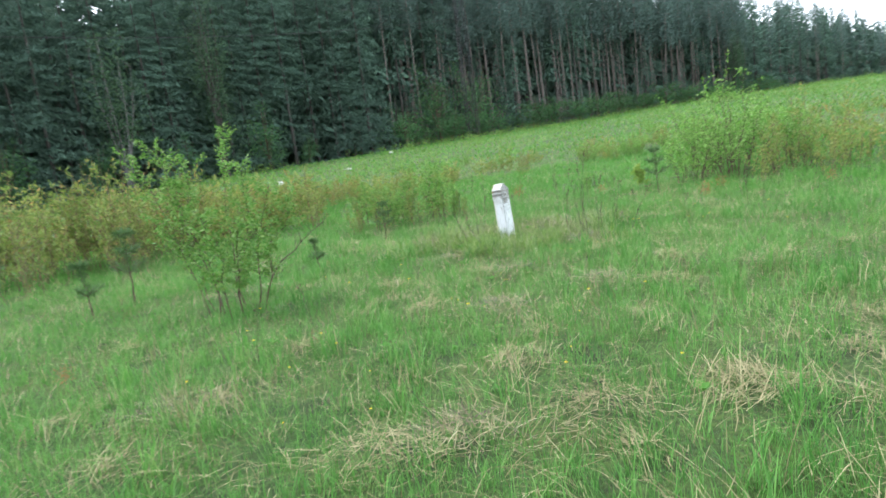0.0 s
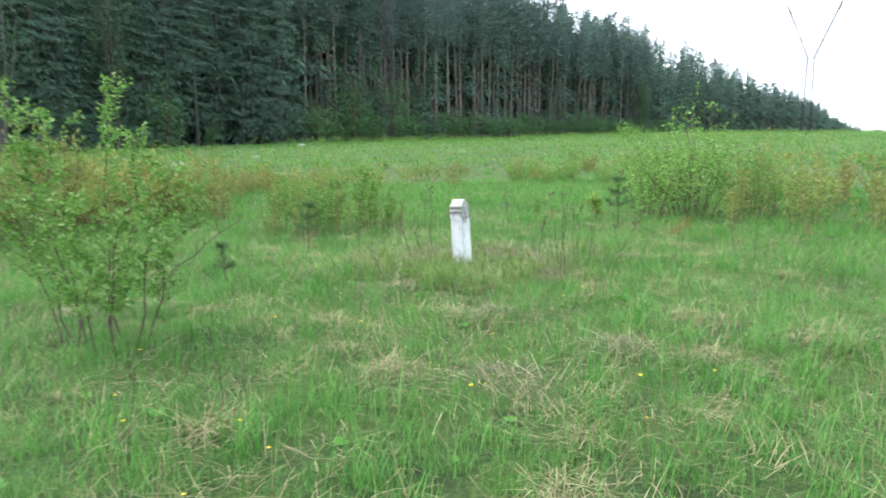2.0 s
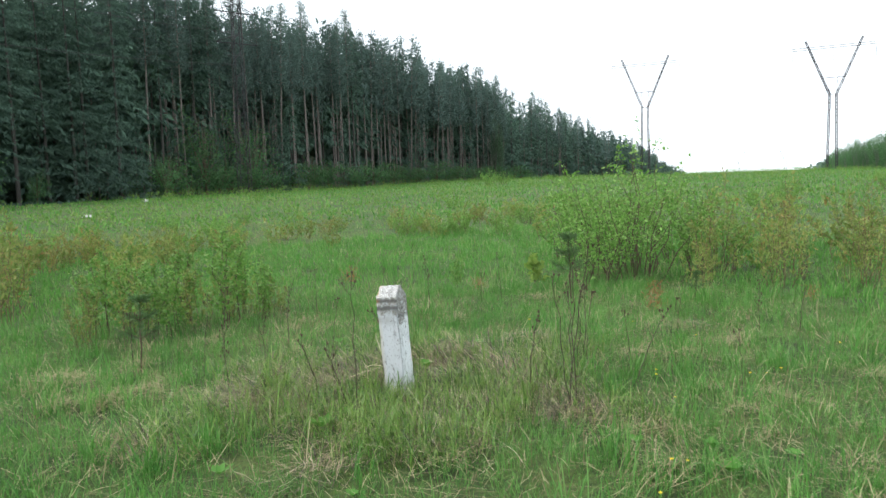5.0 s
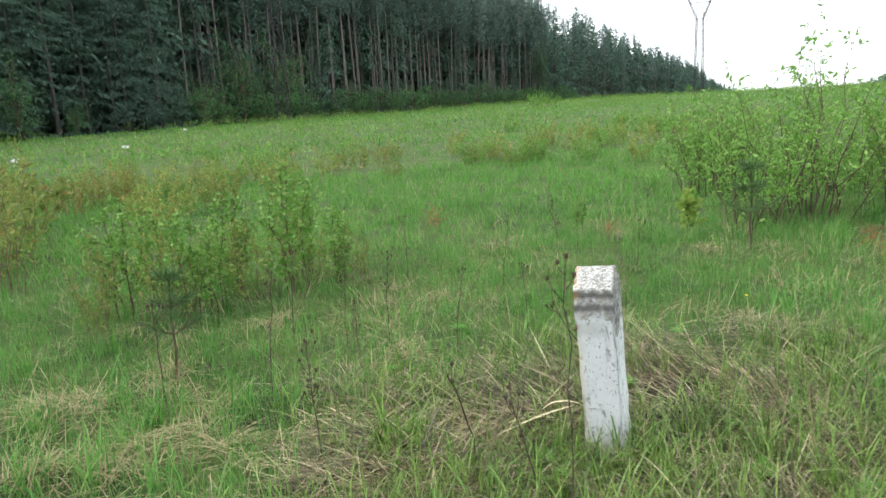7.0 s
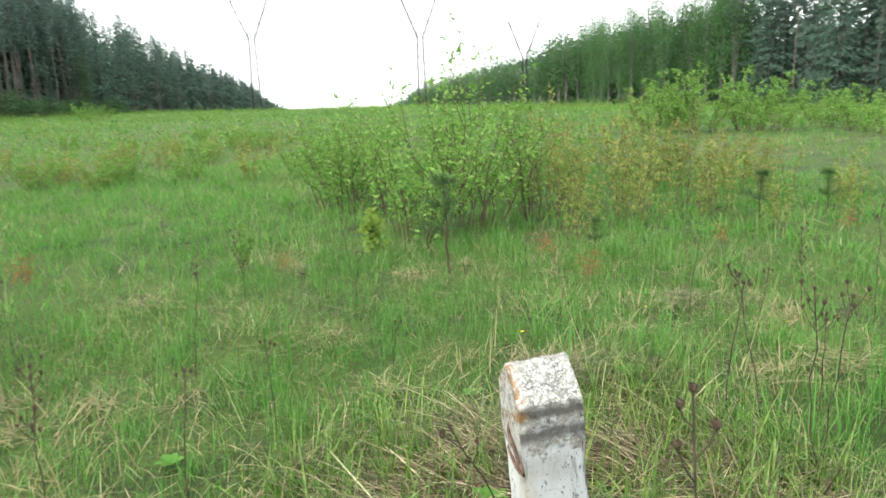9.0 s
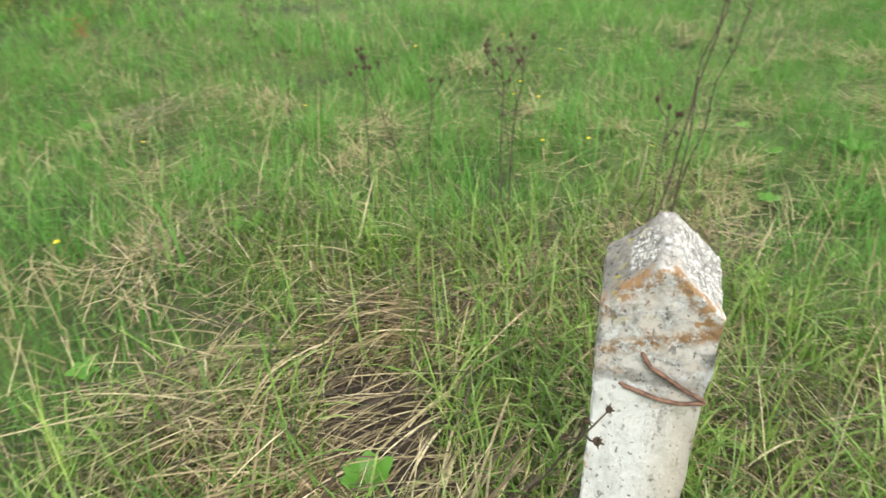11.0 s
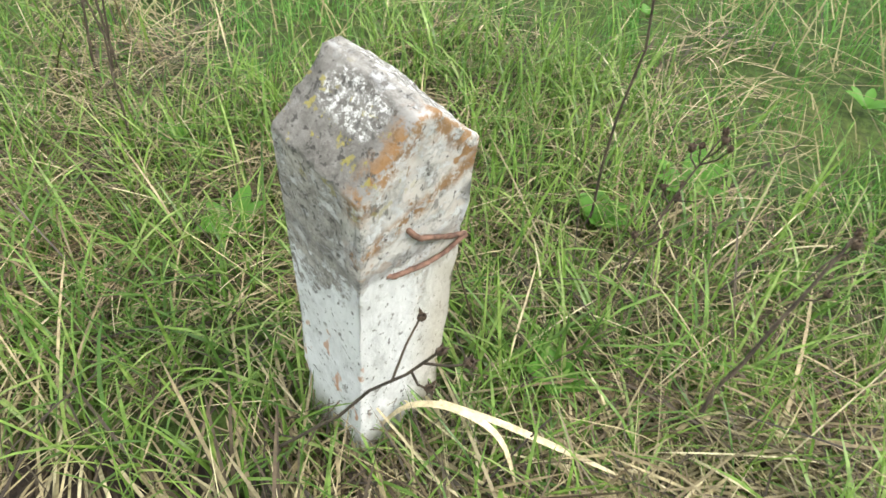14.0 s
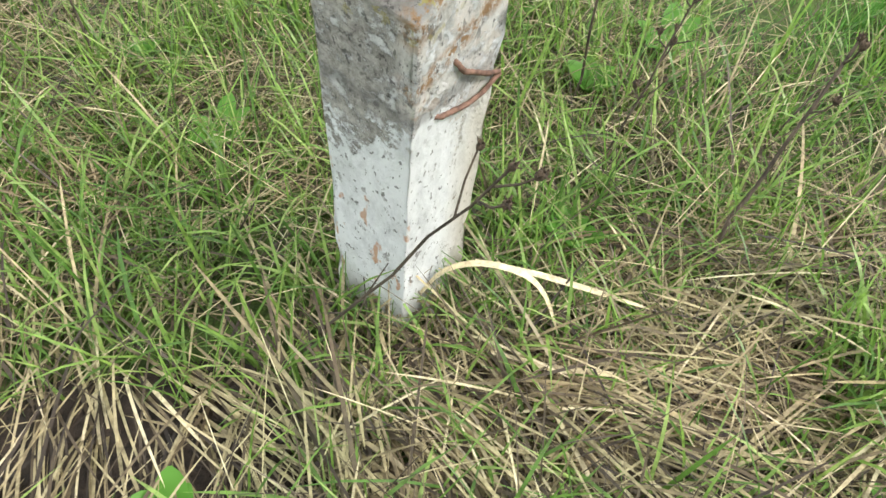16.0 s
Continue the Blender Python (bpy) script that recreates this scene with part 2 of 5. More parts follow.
M_YELLOW = leaf_material("yellow_petal", [(0.0, (0.75, 0.55, 0.03)), (1.0, (0.85, 0.68, 0.06))], 0.2, 0.5)
M_STEM = bark_material("shrub_bark", (0.05, 0.035, 0.025), (0.16, 0.11, 0.075), 40)
M_REDSTEM = bark_material("young_stem", (0.10, 0.075, 0.04), (0.22, 0.16, 0.09), 40)
M_DEAD = bark_material("dead_stalk", (0.028, 0.022, 0.016), (0.13, 0.10, 0.07), 60)
M_HEAD = bark_material("dry_seed_head", (0.025, 0.018, 0.012), (0.14, 0.095, 0.06), 160, 1.0)
M_PINEBARK = bark_material("pine_bark", (0.115, 0.098, 0.090), (0.235, 0.192, 0.172), 6, 0.15)
M_SPRUCEBARK = bark_material("spruce_bark", (0.035, 0.032, 0.028), (0.10, 0.09, 0.08), 6, 0.15)
M_BIRCHBARK = bark_material("birch_bark", (0.07, 0.066, 0.062), (0.24, 0.23, 0.215), 5, 1.5)
M_GREYBARK = bark_material("grey_bark", (0.07, 0.07, 0.066), (0.20, 0.195, 0.185), 6, 0.3)


def ground_material():
    m, n, l, bsdf, out = material("meadow_soil")
    g = n.new("ShaderNodeNewGeometry")
    big, mid, fine = noise_node(n, 0.12, 4), noise_node(n, 1.9, 6), noise_node(n, 34, 6, 0.75)
    for k in (big, mid, fine):
        l.new(g.outputs["Position"], k.inputs["Vector"])
    base = ramp(n, [(0.32, (0.045, 0.066, 0.018)), (0.47, (0.072, 0.128, 0.029)), (0.58, (0.092, 0.148, 0.035)), (0.74, (0.125, 0.16, 0.048))])
    l.new(mid.outputs[0], base.inputs[0])
    tint = ramp(n, [(0.35, (0.8, 0.95, 0.8)), (0.7, (1.25, 1.1, 0.95))])
    l.new(big.outputs[0], tint.inputs[0])
    c = mix_rgb(n, l, 1.0, base.outputs[0], tint.outputs[0], "MULTIPLY")
    spk = ramp(n, [(0.42, (0.45, 0.45, 0.38)), (0.62, (1.2, 1.15, 1.0))])
    l.new(fine.outputs[0], spk.inputs[0])
    c = mix_rgb(n, l, 0.85, c, spk.outputs[0], "MULTIPLY")
    l.new(c, bsdf.inputs["Base Color"])
    bsdf.inputs["Roughness"].default_value = 0.95
    bp = n.new("ShaderNodeBump")
    bp.inputs["Strength"].default_value, bp.inputs["Distance"].default_value = 0.8, 0.05
    l.new(fine.outputs[0], bp.inputs["Height"])
    l.new(bp.outputs[0], bsdf.inputs["Normal"])
    return m


M_GROUND = ground_material()


def metal_material(name, dark, light, metallic, rough, scale=9.0):
    m, n, l, bsdf, out = material(name)
    tc = n.new("ShaderNodeTexCoord")
    no = noise_node(n, scale, 5)
    l.new(tc.outputs["Object"], no.inputs["Vector"])
    r = ramp(n, [(0.35, dark), (0.65, light)])
    l.new(no.outputs[0], r.inputs[0])
    l.new(r.outputs[0], bsdf.inputs["Base Color"])
    bsdf.inputs["Metallic"].default_value, bsdf.inputs["Roughness"].default_value = metallic, rough
    return m


M_ROCK = bark_material("pale_rock", (0.30, 0.30, 0.27), (0.55, 0.55, 0.50), 8, 1.0)
M_STEEL = metal_material("weathered_steel", (0.035, 0.032, 0.035), (0.075, 0.07, 0.075), 0.3, 0.75)
M_RUST = metal_material("rusty_wire", (0.10, 0.055, 0.042), (0.26, 0.15, 0.11), 0.2, 0.85, 90)


def post_material():
    """Grey concrete under thick, flaking whitewash, with lichen and rust runs."""
    m, n, l, bsdf, out = material("whitewashed_concrete")
    tc = n.new("ShaderNodeTexCoord")
    sep = n.new("ShaderNodeSeparateXYZ")
    l.new(tc.outputs["Object"], sep.inputs[0])

    def noise(scale, detail=6, rough=0.65, zs=1.0):
        k = noise_node(n, scale, detail, rough)
        mp = n.new("ShaderNodeMapping")
        mp.inputs["Scale"].default_value = (1, 1, zs)
        l.new(tc.outputs["Object"], mp.inputs[0])
        l.new(mp.outputs[0], k.inputs["Vector"])
        return k.outputs[0]

    def math_(op, a, b=0.0):
        k = n.new("ShaderNodeMath")
        k.operation = op
        for i, v in enumerate((a, b)):
            if isinstance(v, (int, float)):
                k.inputs[i].default_value = v
            else:
                l.new(v, k.inputs[i])
        return k.outputs[0]

    def mask(v, lo, hi):
        r = n.new("ShaderNodeMapRange")
        r.inputs["From Min"].default_value, r.inputs["From Max"].default_value = lo, hi
        l.new(v, r.inputs["Value"])
        return r.outputs[0]

    X, Y, Z = sep.outputs
    wired, face_b, face_c = mask(X, 0.045, 0.074), mask(Y, 0.064, 0.083), mask(Y, -0.064, -0.083)
    roof = math_("SUBTRACT", Z, math_("SUBTRACT", 0.769, math_("MULTIPLY", math_("ABSOLUTE", Y), 0.97)))   # height over the gable line
    on_roof = mask(roof, -0.012, -0.002)
    conc = ramp(n, [(0.30, (0.11, 0.105, 0.095)), (0.46, (0.33, 0.315, 0.295)), (0.62, (0.60, 0.585, 0.56))])
    l.new(noise(46, 9, 0.8), conc.inputs[0])
    c = conc.outputs[0]
    tone = ramp(n, [(0.35, (0.72, 0.72, 0.72)), (0.65, (1.15, 1.13, 1.1))])
    l.new(noise(7, 4), tone.inputs[0])
    c = mix_rgb(n, l, 1.0, c, tone.outputs[0], "MULTIPLY")
    # the wired face is paler, with a warm stain
    c = mix_rgb(n, l, math_("MULTIPLY", wired, math_("MULTIPLY", mask(noise(26, 7, 0.75), 0.36, 0.50), 0.9)), c, (0.78, 0.765, 0.745))
    c = mix_rgb(n, l, math_("MULTIPLY", wired, math_("MULTIPLY", mask(noise(13), 0.48, 0.66), 0.45)), c, (0.50, 0.35, 0.25))
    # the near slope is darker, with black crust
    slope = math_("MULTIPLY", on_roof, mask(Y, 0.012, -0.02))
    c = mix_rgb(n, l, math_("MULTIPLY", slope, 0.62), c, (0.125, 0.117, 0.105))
    crust = math_("MULTIPLY", mask(noise(70, 5, 0.7), 0.56, 0.60), mask(Z, 0.50, 0.60))
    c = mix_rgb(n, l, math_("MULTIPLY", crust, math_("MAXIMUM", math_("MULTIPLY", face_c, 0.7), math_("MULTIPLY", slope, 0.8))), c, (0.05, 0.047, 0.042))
    # whitewash: whole low down, a ragged upper edge, loose flakes above it
    # the bluish cast of this white is sky light put into the colour
    wash = ramp(n, [(0.30, (0.36, 0.365, 0.37)), (0.40, (0.72, 0.74, 0.755)), (0.54, (0.88, 0.90, 0.92))])
    l.new(noise(20, 8, 0.75, 0.6), wash.inputs[0])
    edge = math_("SUBTRACT", math_("SUBTRACT", 0.505, math_("MULTIPLY", Y, 0.40)), Z)
    edge = math_("ADD", edge, math_("MULTIPLY", face_b, 0.13))
    edge = math_("ADD", edge, math_("MULTIPLY", face_c, math_("SUBTRACT", math_("MULTIPLY", X, 0.5), 0.065)))
    edge = math_("ADD", edge, math_("MULTIPLY", math_("SUBTRACT", noise(11, 6, 0.7), 0.5), 0.42))
    edge = math_("ADD", edge, math_("MULTIPLY", math_("SUBTRACT", noise(60, 6, 0.75), 0.5), 0.26))
    pm = mask(edge, -0.004, 0.012)
    flakes = math_("MULTIPLY", mask(noise(28, 8, 0.8, 1.4), 0.52, 0.56), math_("SUBTRACT", 1.0, on_roof))
    flakes = math_("MULTIPLY", flakes, math_("SUBTRACT", 1.0, math_("MULTIPLY", face_c, 0.35)))
    pm = math_("MAXIMUM", pm, math_("MULTIPLY", flakes, 0.85))
    # face_b gets a grey-blue wash: its shaded side is put into the paint
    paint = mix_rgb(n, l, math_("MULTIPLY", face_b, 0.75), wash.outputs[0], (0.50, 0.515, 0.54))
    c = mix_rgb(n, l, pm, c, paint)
    run = math_("MULTIPLY", math_("MULTIPLY", mask(noise(46, 5, 0.7, 0.12), 0.55, 0.60), mask(X, -0.02, -0.06)), face_b)
    c = mix_rgb(n, l, math_("MULTIPLY", run, 0.85), c, (0.10, 0.10, 0.10))
    # white flecks left on the roof, thicker on the far slope
    thick = math_("MULTIPLY", math_("ADD", math_("MULTIPLY", mask(noise(9, 3), 0.50, 0.60), mask(Y, -0.02, 0.02)), math_("MAXIMUM", math_("MULTIPLY", mask(Y, 0.0, 0.03), 0.8), math_("MULTIPLY", mask(math_("ABSOLUTE", math_("ADD", Y, 0.030)), 0.026, 0.012), mask(math_("ABSOLUTE", X), 0.06, 0.03)))), on_roof)
    fleck = math_("MULTIPLY", mask(noise(120, 8, 0.85), 0.52, 0.54), mask(thick, 0.3, 0.7))
    c = mix_rgb(n, l, fleck, c, (0.84, 0.84, 0.82))
    # dark chips and streaks in the paint
    chip = math_("MULTIPLY", mask(noise(50, 5, 0.7, 0.5), 0.60, 0.64), mask(noise(9, 3), 0.34, 0.52))
    c = mix_rgb(n, l, math_("MULTIPLY", chip, 0.85), c, (0.20, 0.19, 0.18))
    spots = mask(noise(110, 3, 0.5, 0.7), 0.645, 0.675)
    c = mix_rgb(n, l, math_("MULTIPLY", spots, 0.8), c, (0.10, 0.095, 0.09))

    # dark bands: one round the neck, two under the eaves of one face
    def band(at, half, where, amount, col):
        wob = math_("ADD", Z, math_("MULTIPLY", math_("SUBTRACT", noise(14, 4), 0.5), 0.04))
        d = math_("ABSOLUTE", math_("SUBTRACT", wob, at))
        return mix_rgb(n, l, math_("MULTIPLY", math_("MULTIPLY", mask(d, half, half * 0.3), where), amount), c, col)

    c = band(0.546, 0.018, math_("SUBTRACT", 1.0, face_b), 0.55, (0.20, 0.19, 0.185))
    c = band(0.606, 0.022, face_b, 0.9, (0.14, 0.135, 0.13))
    c = band(0.660, 0.018, face_b, 0.9, (0.12, 0.11, 0.105))
    c = band(0.520, 0.040, math_("MULTIPLY", face_b, mask(X, -0.05, 0.01)), 0.5, (0.34, 0.335, 0.33))
    # orange lichen along the gable edge and in spots on the wired face
    rim = math_("MULTIPLY", mask(roof, -0.05, -0.02), mask(noise(48, 6, 0.75), 0.46, 0.55))
    second = math_("ABSOLUTE", math_("ADD", math_("SUBTRACT", Z, 0.625), math_("MULTIPLY", Y, -0.35)))
    rim = math_("MAXIMUM", rim, math_("MULTIPLY", mask(second, 0.022, 0.006), mask(noise(42, 6, 0.75), 0.47, 0.56)))
    org = math_("MAXIMUM", rim, math_("MULTIPLY", mask(noise(34, 3, 0.5), 0.63, 0.67), mask(Z, 0.52, 0.60)))
    c = mix_rgb(n, l, math_("MULTIPLY", math_("MULTIPLY", org, wired), 0.9), c, (0.36, 0.185, 0.06))
    # orange chips low on the next face
    low2 = math_("MULTIPLY", mask(noise(36, 3, 0.5, 0.4), 0.61, 0.65), math_("MULTIPLY", face_c, mask(Z, 0.42, 0.36)))
    c = mix_rgb(n, l, math_("MULTIPLY", low2, 0.8), c, (0.55, 0.27, 0.13))
    # yellow lichen spots on the near slope
    yel = math_("MULTIPLY", mask(noise(40, 4, 0.6), 0.60, 0.64), math_("MULTIPLY", mask(Z, 0.62, 0.69), mask(Y, 0.0, -0.03)))
    c = mix_rgb(n, l, math_("MULTIPLY", yel, 0.75), c, (0.42, 0.36, 0.08))
    # a cream stain down the far edge of the wired face
    cream = math_("MULTIPLY", math_("MULTIPLY", wired, mask(Y, 0.0, 0.06)), mask(math_("ADD", Z, math_("MULTIPLY", noise(12), 0.1)), 0.60, 0.50))
    c = mix_rgb(n, l, math_("MULTIPLY", cream, 0.55), c, (0.58, 0.50, 0.37))
    # earth splashed on the foot
    foot = math_("MULTIPLY", mask(math_("ADD", Z, math_("MULTIPLY", noise(18), 0.08)), 0.16, 0.05), 0.6)
    c = mix_rgb(n, l, foot, c, (0.33, 0.29, 0.22))
    l.new(c, bsdf.inputs["Base Color"])
    bsdf.inputs["Roughness"].default_value = 0.9
    bp = n.new("ShaderNodeBump")
    bp.inputs["Strength"].default_value, bp.inputs["Distance"].default_value = 1.0, 0.009
    hgt = math_("ADD", math_("ADD", math_("MULTIPLY", noise(150, 8, 0.8, 0.6), 0.6), math_("MULTIPLY", noise(38, 5, 0.7), 0.7)), math_("MULTIPLY", pm, 0.35))
    l.new(hgt, bp.inputs["Height"])
    l.new(bp.outputs[0], bsdf.inputs["Normal"])
    return m


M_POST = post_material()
# ---------------------------------------------------------------- ground
def build_ground():
    ring = [np.linspace(-14, 22, 110), np.linspace(-10, 30, 110)]
    xs = np.concatenate([-np.geomspace(1500, 16, 40), ring[0], np.geomspace(24, 1500, 40)])
    ys = np.concatenate([-np.geomspace(1500, 12, 30), ring[1], np.geomspace(32, 1500, 45)])
    gx, gy = np.meshgrid(xs, ys, indexing="ij")
    v = np.stack([gx, gy, hills(gx, gy)], -1).reshape(-1, 3)
    a, b = len(xs), len(ys)
    i = np.arange(a - 1)[:, None] * b + np.arange(b - 1)[None]
    f = np.stack([i, i + b, i + b + 1, i + 1], -1).reshape(-1, 4)
    return tagged(new("ground", mesh_of("ground", v, f, M_GROUND)), "meadow soil with moss and short grass", "ground", kind="structure")


build_ground()

# ---------------------------------------------------------------- the marker post
POST_AT = Vector((1.008, 9.194, 0.0))
HA, HC, SHOULDER, RISE, POST_TURN = 0.079, 0.088, 0.684, 0.074, 137.0


def build_post():
    root = new("marker_post")
    tagged(root, "leaning whitewashed concrete marker post with gabled top in tall grass", "marker post")
    lean = Matrix.Rotation(0.071, 4, Vector((-0.0519, -0.0483, 0)).normalized())
    root.matrix_world = Matrix.Translation(POST_AT) @ lean @ pose(0, 0, 0, 0, 0, POST_TURN)
    bm = bmesh.new()
    prof = [(-HC, -0.25), (HC, -0.25), (HC, SHOULDER), (0.012, SHOULDER + RISE), (-0.012, SHOULDER + RISE), (-HC, SHOULDER)]
    rings = [[bm.verts.new((x, y, z)) for y, z in prof] for x in (-HA, HA)]
    bm.faces.new(rings[0][::-1])
    bm.faces.new(rings[1])
    for k in range(6):
        j = (k + 1) % 6
        bm.faces.new((rings[0][k], rings[0][j], rings[1][j], rings[1][k]))
    bmesh.ops.recalc_face_normals(bm, faces=bm.faces)
    bmesh.ops.bevel(bm, geom=list(bm.edges), offset=0.006, segments=3, profile=0.6, affect="EDGES")
    for _ in range(2):
        bmesh.ops.triangulate(bm, faces=bm.faces)
        bmesh.ops.subdivide_edges(bm, edges=[e for e in bm.edges if e.calc_length() > 0.03], cuts=2, use_grid_fill=True)
    bmesh.ops.triangulate(bm, faces=bm.faces)
    bmesh.ops.subdivide_edges(bm, edges=[e for e in bm.edges if e.calc_length() > 0.016], cuts=1)
    bmesh.ops.triangulate(bm, faces=bm.faces)
    bm.normal_update()
    for v in bm.verts:
        p = v.co
        d = (0.006 if p.x > 0.8 * HA else 0.0035) * noise.noise(p * 14) + 0.003 * noise.noise(p * 40) + 0.0026 * noise.noise(p * 95)
        edge = max(0.0, min(abs(p.x) / HA, abs(p.y) / HC) - 0.9)
        d -= 0.05 * edge * max(0.0, noise.noise(p * 30 + Vector((7, 3, 1))))
        # worn neck groove
        neck = 0.541 + 0.012 * noise.noise(Vector((p.x * 9, p.y * 9, 3)))
        d -= 0.006 * math.exp(-((p.z - neck) / 0.013) ** 2)
        d -= 0.004 * step01((neck - p.z) / 0.05)
        p = p + v.normal * float(d)
        k = 1 - 0.057 * (p.z - 0.35)
        v.co = (p.x * k, p.y * k, p.z)
    me = bpy.data.meshes.new("post_body")
    bm.to_mesh(me)
    bm.free()
    me.polygons.foreach_set("use_smooth", [True] * len(me.polygons))
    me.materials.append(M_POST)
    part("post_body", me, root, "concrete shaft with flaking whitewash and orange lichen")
    # rusty wire: two thick strands across one face that meet at its far corner
    for pts in (((-0.018, 0.602, -0.004), (-0.012, 0.592, 0.004), (-0.002, 0.577, 0.006), (0.026, 0.557, 0.005), (0.056, 0.535, 0.004), (HC - 0.002, 0.519, 0.003)),
                ((-0.044, 0.528, -0.003), (-0.034, 0.524, 0.002), (-0.012, 0.518, 0.003), (0.018, 0.507, 0.003), (0.05, 0.506, 0.004), (HC, 0.515, 0.003))):
        h = Heap()
        p = np.array([(HA * (1 - 0.057 * (z - 0.35)) + out, y, z) for y, z, out in pts])
        t = np.linspace(0, 1, 40)
        c = np.stack([np.interp(t, np.linspace(0, 1, len(p)), p[:, k]) for k in range(3)], 1)
        for _ in range(2):
            c[1:-1] = (c[:-2] + 2 * c[1:-1] + c[2:]) / 4
        v, f = tube(c, 0.0040, 0.0034, 8)
        v = v + np.array([noise.noise_vector(Vector(q) * 160) for q in v]) * 0.0011
        h.add(v, f)
        part("wire_strand", h.mesh("wire_strand", M_RUST), root, "thick rusty wire flaking in layers")
    return root


build_post()


# ---------------------------------------------------------------- pylons
def lattice(h, p, q, wide, r, bays):
    """Two chords and zigzag braces between p and q, wide at each end."""
    p, q = np.array(p, float), np.array(q, float)
    for s in (-1, 1):
        for u in (-1, 1):
            o0, o1 = np.array([s * wide[0], u * wide[0], 0]), np.array([s * wide[1], u * wide[1], 0])
            h.add(*bar(p + o0, q + o1, r))
    for k in range(bays):
        a, b = p + (q - p) * k / bays, p + (q - p) * (k + 1) / bays
        wa, wb = wide[0] + (wide[1] - wide[0]) * k / bays, wide[0] + (wide[1] - wide[0]) * (k + 1) / bays
        sg = 1 if k % 2 else -1
        for u in (-1, 1):
            h.add(*bar(a + [sg * wa, u * wa, 0], b + [-sg * wb, u * wb, 0], r * 0.6))
            h.add(*bar(a + [u * wa, sg * wa, 0], b + [u * wb, -sg * wb, 0], r * 0.6))


def build_pylon():
    root = tagged(new("pylon"), "tall V-shaped lattice steel pylon in the cleared strip", "pylon", "pylons along the strip")
    for s in (-1, 1):
        h = Heap()
        lattice(h, (s * 0.85, 0, -0.5), (s * 0.58, 0, 14.9), (0.16, 0.16), 0.066, 24)
        part("leg", h.mesh("leg", M_STEEL, False), root)
        h = Heap()
        lattice(h, (s * 0.58, 0, 14.9), (s * 4.9, 0, 25.6), (0.17, 0.13), 0.066, 22)
        part("arm", h.mesh("arm", M_STEEL, False), root)
        h = Heap()
        h.add(*bar((s * 0.58, 0, 14.9), (s * 0.75, 0, 18.2), 0.05))
        part("inner_post", h.mesh("inner_post", M_STEEL, False), root)
    h = Heap()
    lattice(h, (-1.9, 0, 18.2), (1.9, 0, 18.2), (0.08, 0.08), 0.06, 8)
    part("crossbar", h.mesh("crossbar", M_STEEL, False), root)
    for z in (3.2, 14.9):
        h = Heap()
        h.add(*bar((-0.8, 0, z), (0.8, 0, z), 0.05))
        part("tie_bar", h.mesh("tie_bar", M_STEEL, False), root)
    h = Heap()
    for dz in (0, 0.4):
        h.add(*bar((-7.2, 0, 23.9 + dz), (7.2, 0, 23.9 + dz), 0.06))
    part("top_beam", h.mesh("top_beam", M_STEEL, False), root)
    for x in (-7.1, 0, 7.1):
        h = Heap()
        h.add(*bar((x, 0, 23.9), (x, 0, 21.2), 0.03, 6))
        for k in range(12):
            h.add(*bar((x, 0, 23.6 - k * 0.18), (x, 0, 23.54 - k * 0.18), 0.06, 8))
        part("insulator", h.mesh("insulator", M_STEEL, False), root)
    return root


pylon = build_pylon()
PYLONS = [(94.4, 125.8), (119.3, 100.4), (186.0, 111.6), (466, 470), (484, 436)]
for k, (px, py) in enumerate(PYLONS):
    m = pose(px, py, float(hills(px, py)), 0, 0, -44)
    if k:
        copy_thing(pylon, m)
    else:
        pylon.matrix_basis = m


def build_mast(at):
    """The slim square lattice tower at the forest edge, and its wires."""
    root = tagged(new("lattice_tower"), "slim dark lattice tower standing before the forest edge", "lattice tower")
    root.matrix_world = pose(at[0], at[1], float(hills(*at)), 0, 0, 12)
    h = Heap()
    lattice(h, (0, 0, -0.5), (0, 0, 27), (0.65, 0.35), 0.05, 24)
    part("shaft", h.mesh("shaft", M_STEEL, False), root, "dark braced lattice shaft")
    for z in (17.5, 21.0, 24.5):
        h = Heap()
        h.add(*bar((-2.4, 0, z), (2.4, 0, z), 0.06))
        h.add(*bar((-2.4, 0, z), (0, 0, z + 1.0), 0.04))
        h.add(*bar((2.4, 0, z), (0, 0, z + 1.0), 0.04))
        part("crossarm", h.mesh("crossarm", M_STEEL, False), root)
    return root


MAST = (6.4, 87.0)
build_mast(MAST)


def build_wire(a, b, sag, name="power_line_wire", r=0.022):
    t = np.linspace(0, 1, 40)[:, None]
    p = np.array(a) * (1 - t) + np.array(b) * t
    p[:, 2] -= sag * 4 * (t * (1 - t))[:, 0]
    h = Heap()
    h.add(*tube(p, r, r, 4))
    tagged(new(name, h.mesh(name, M_STEEL)), "thin grey power line wire running to the lattice tower", "wire", "wires of the old line")


for dx, z in ((0, 17.3), (2.4, 20.8)):
    build_wire((MAST[0] + dx, MAST[1], z), (MAST[0] + dx - 76.4, MAST[1] - 79.1, z), 4.0)


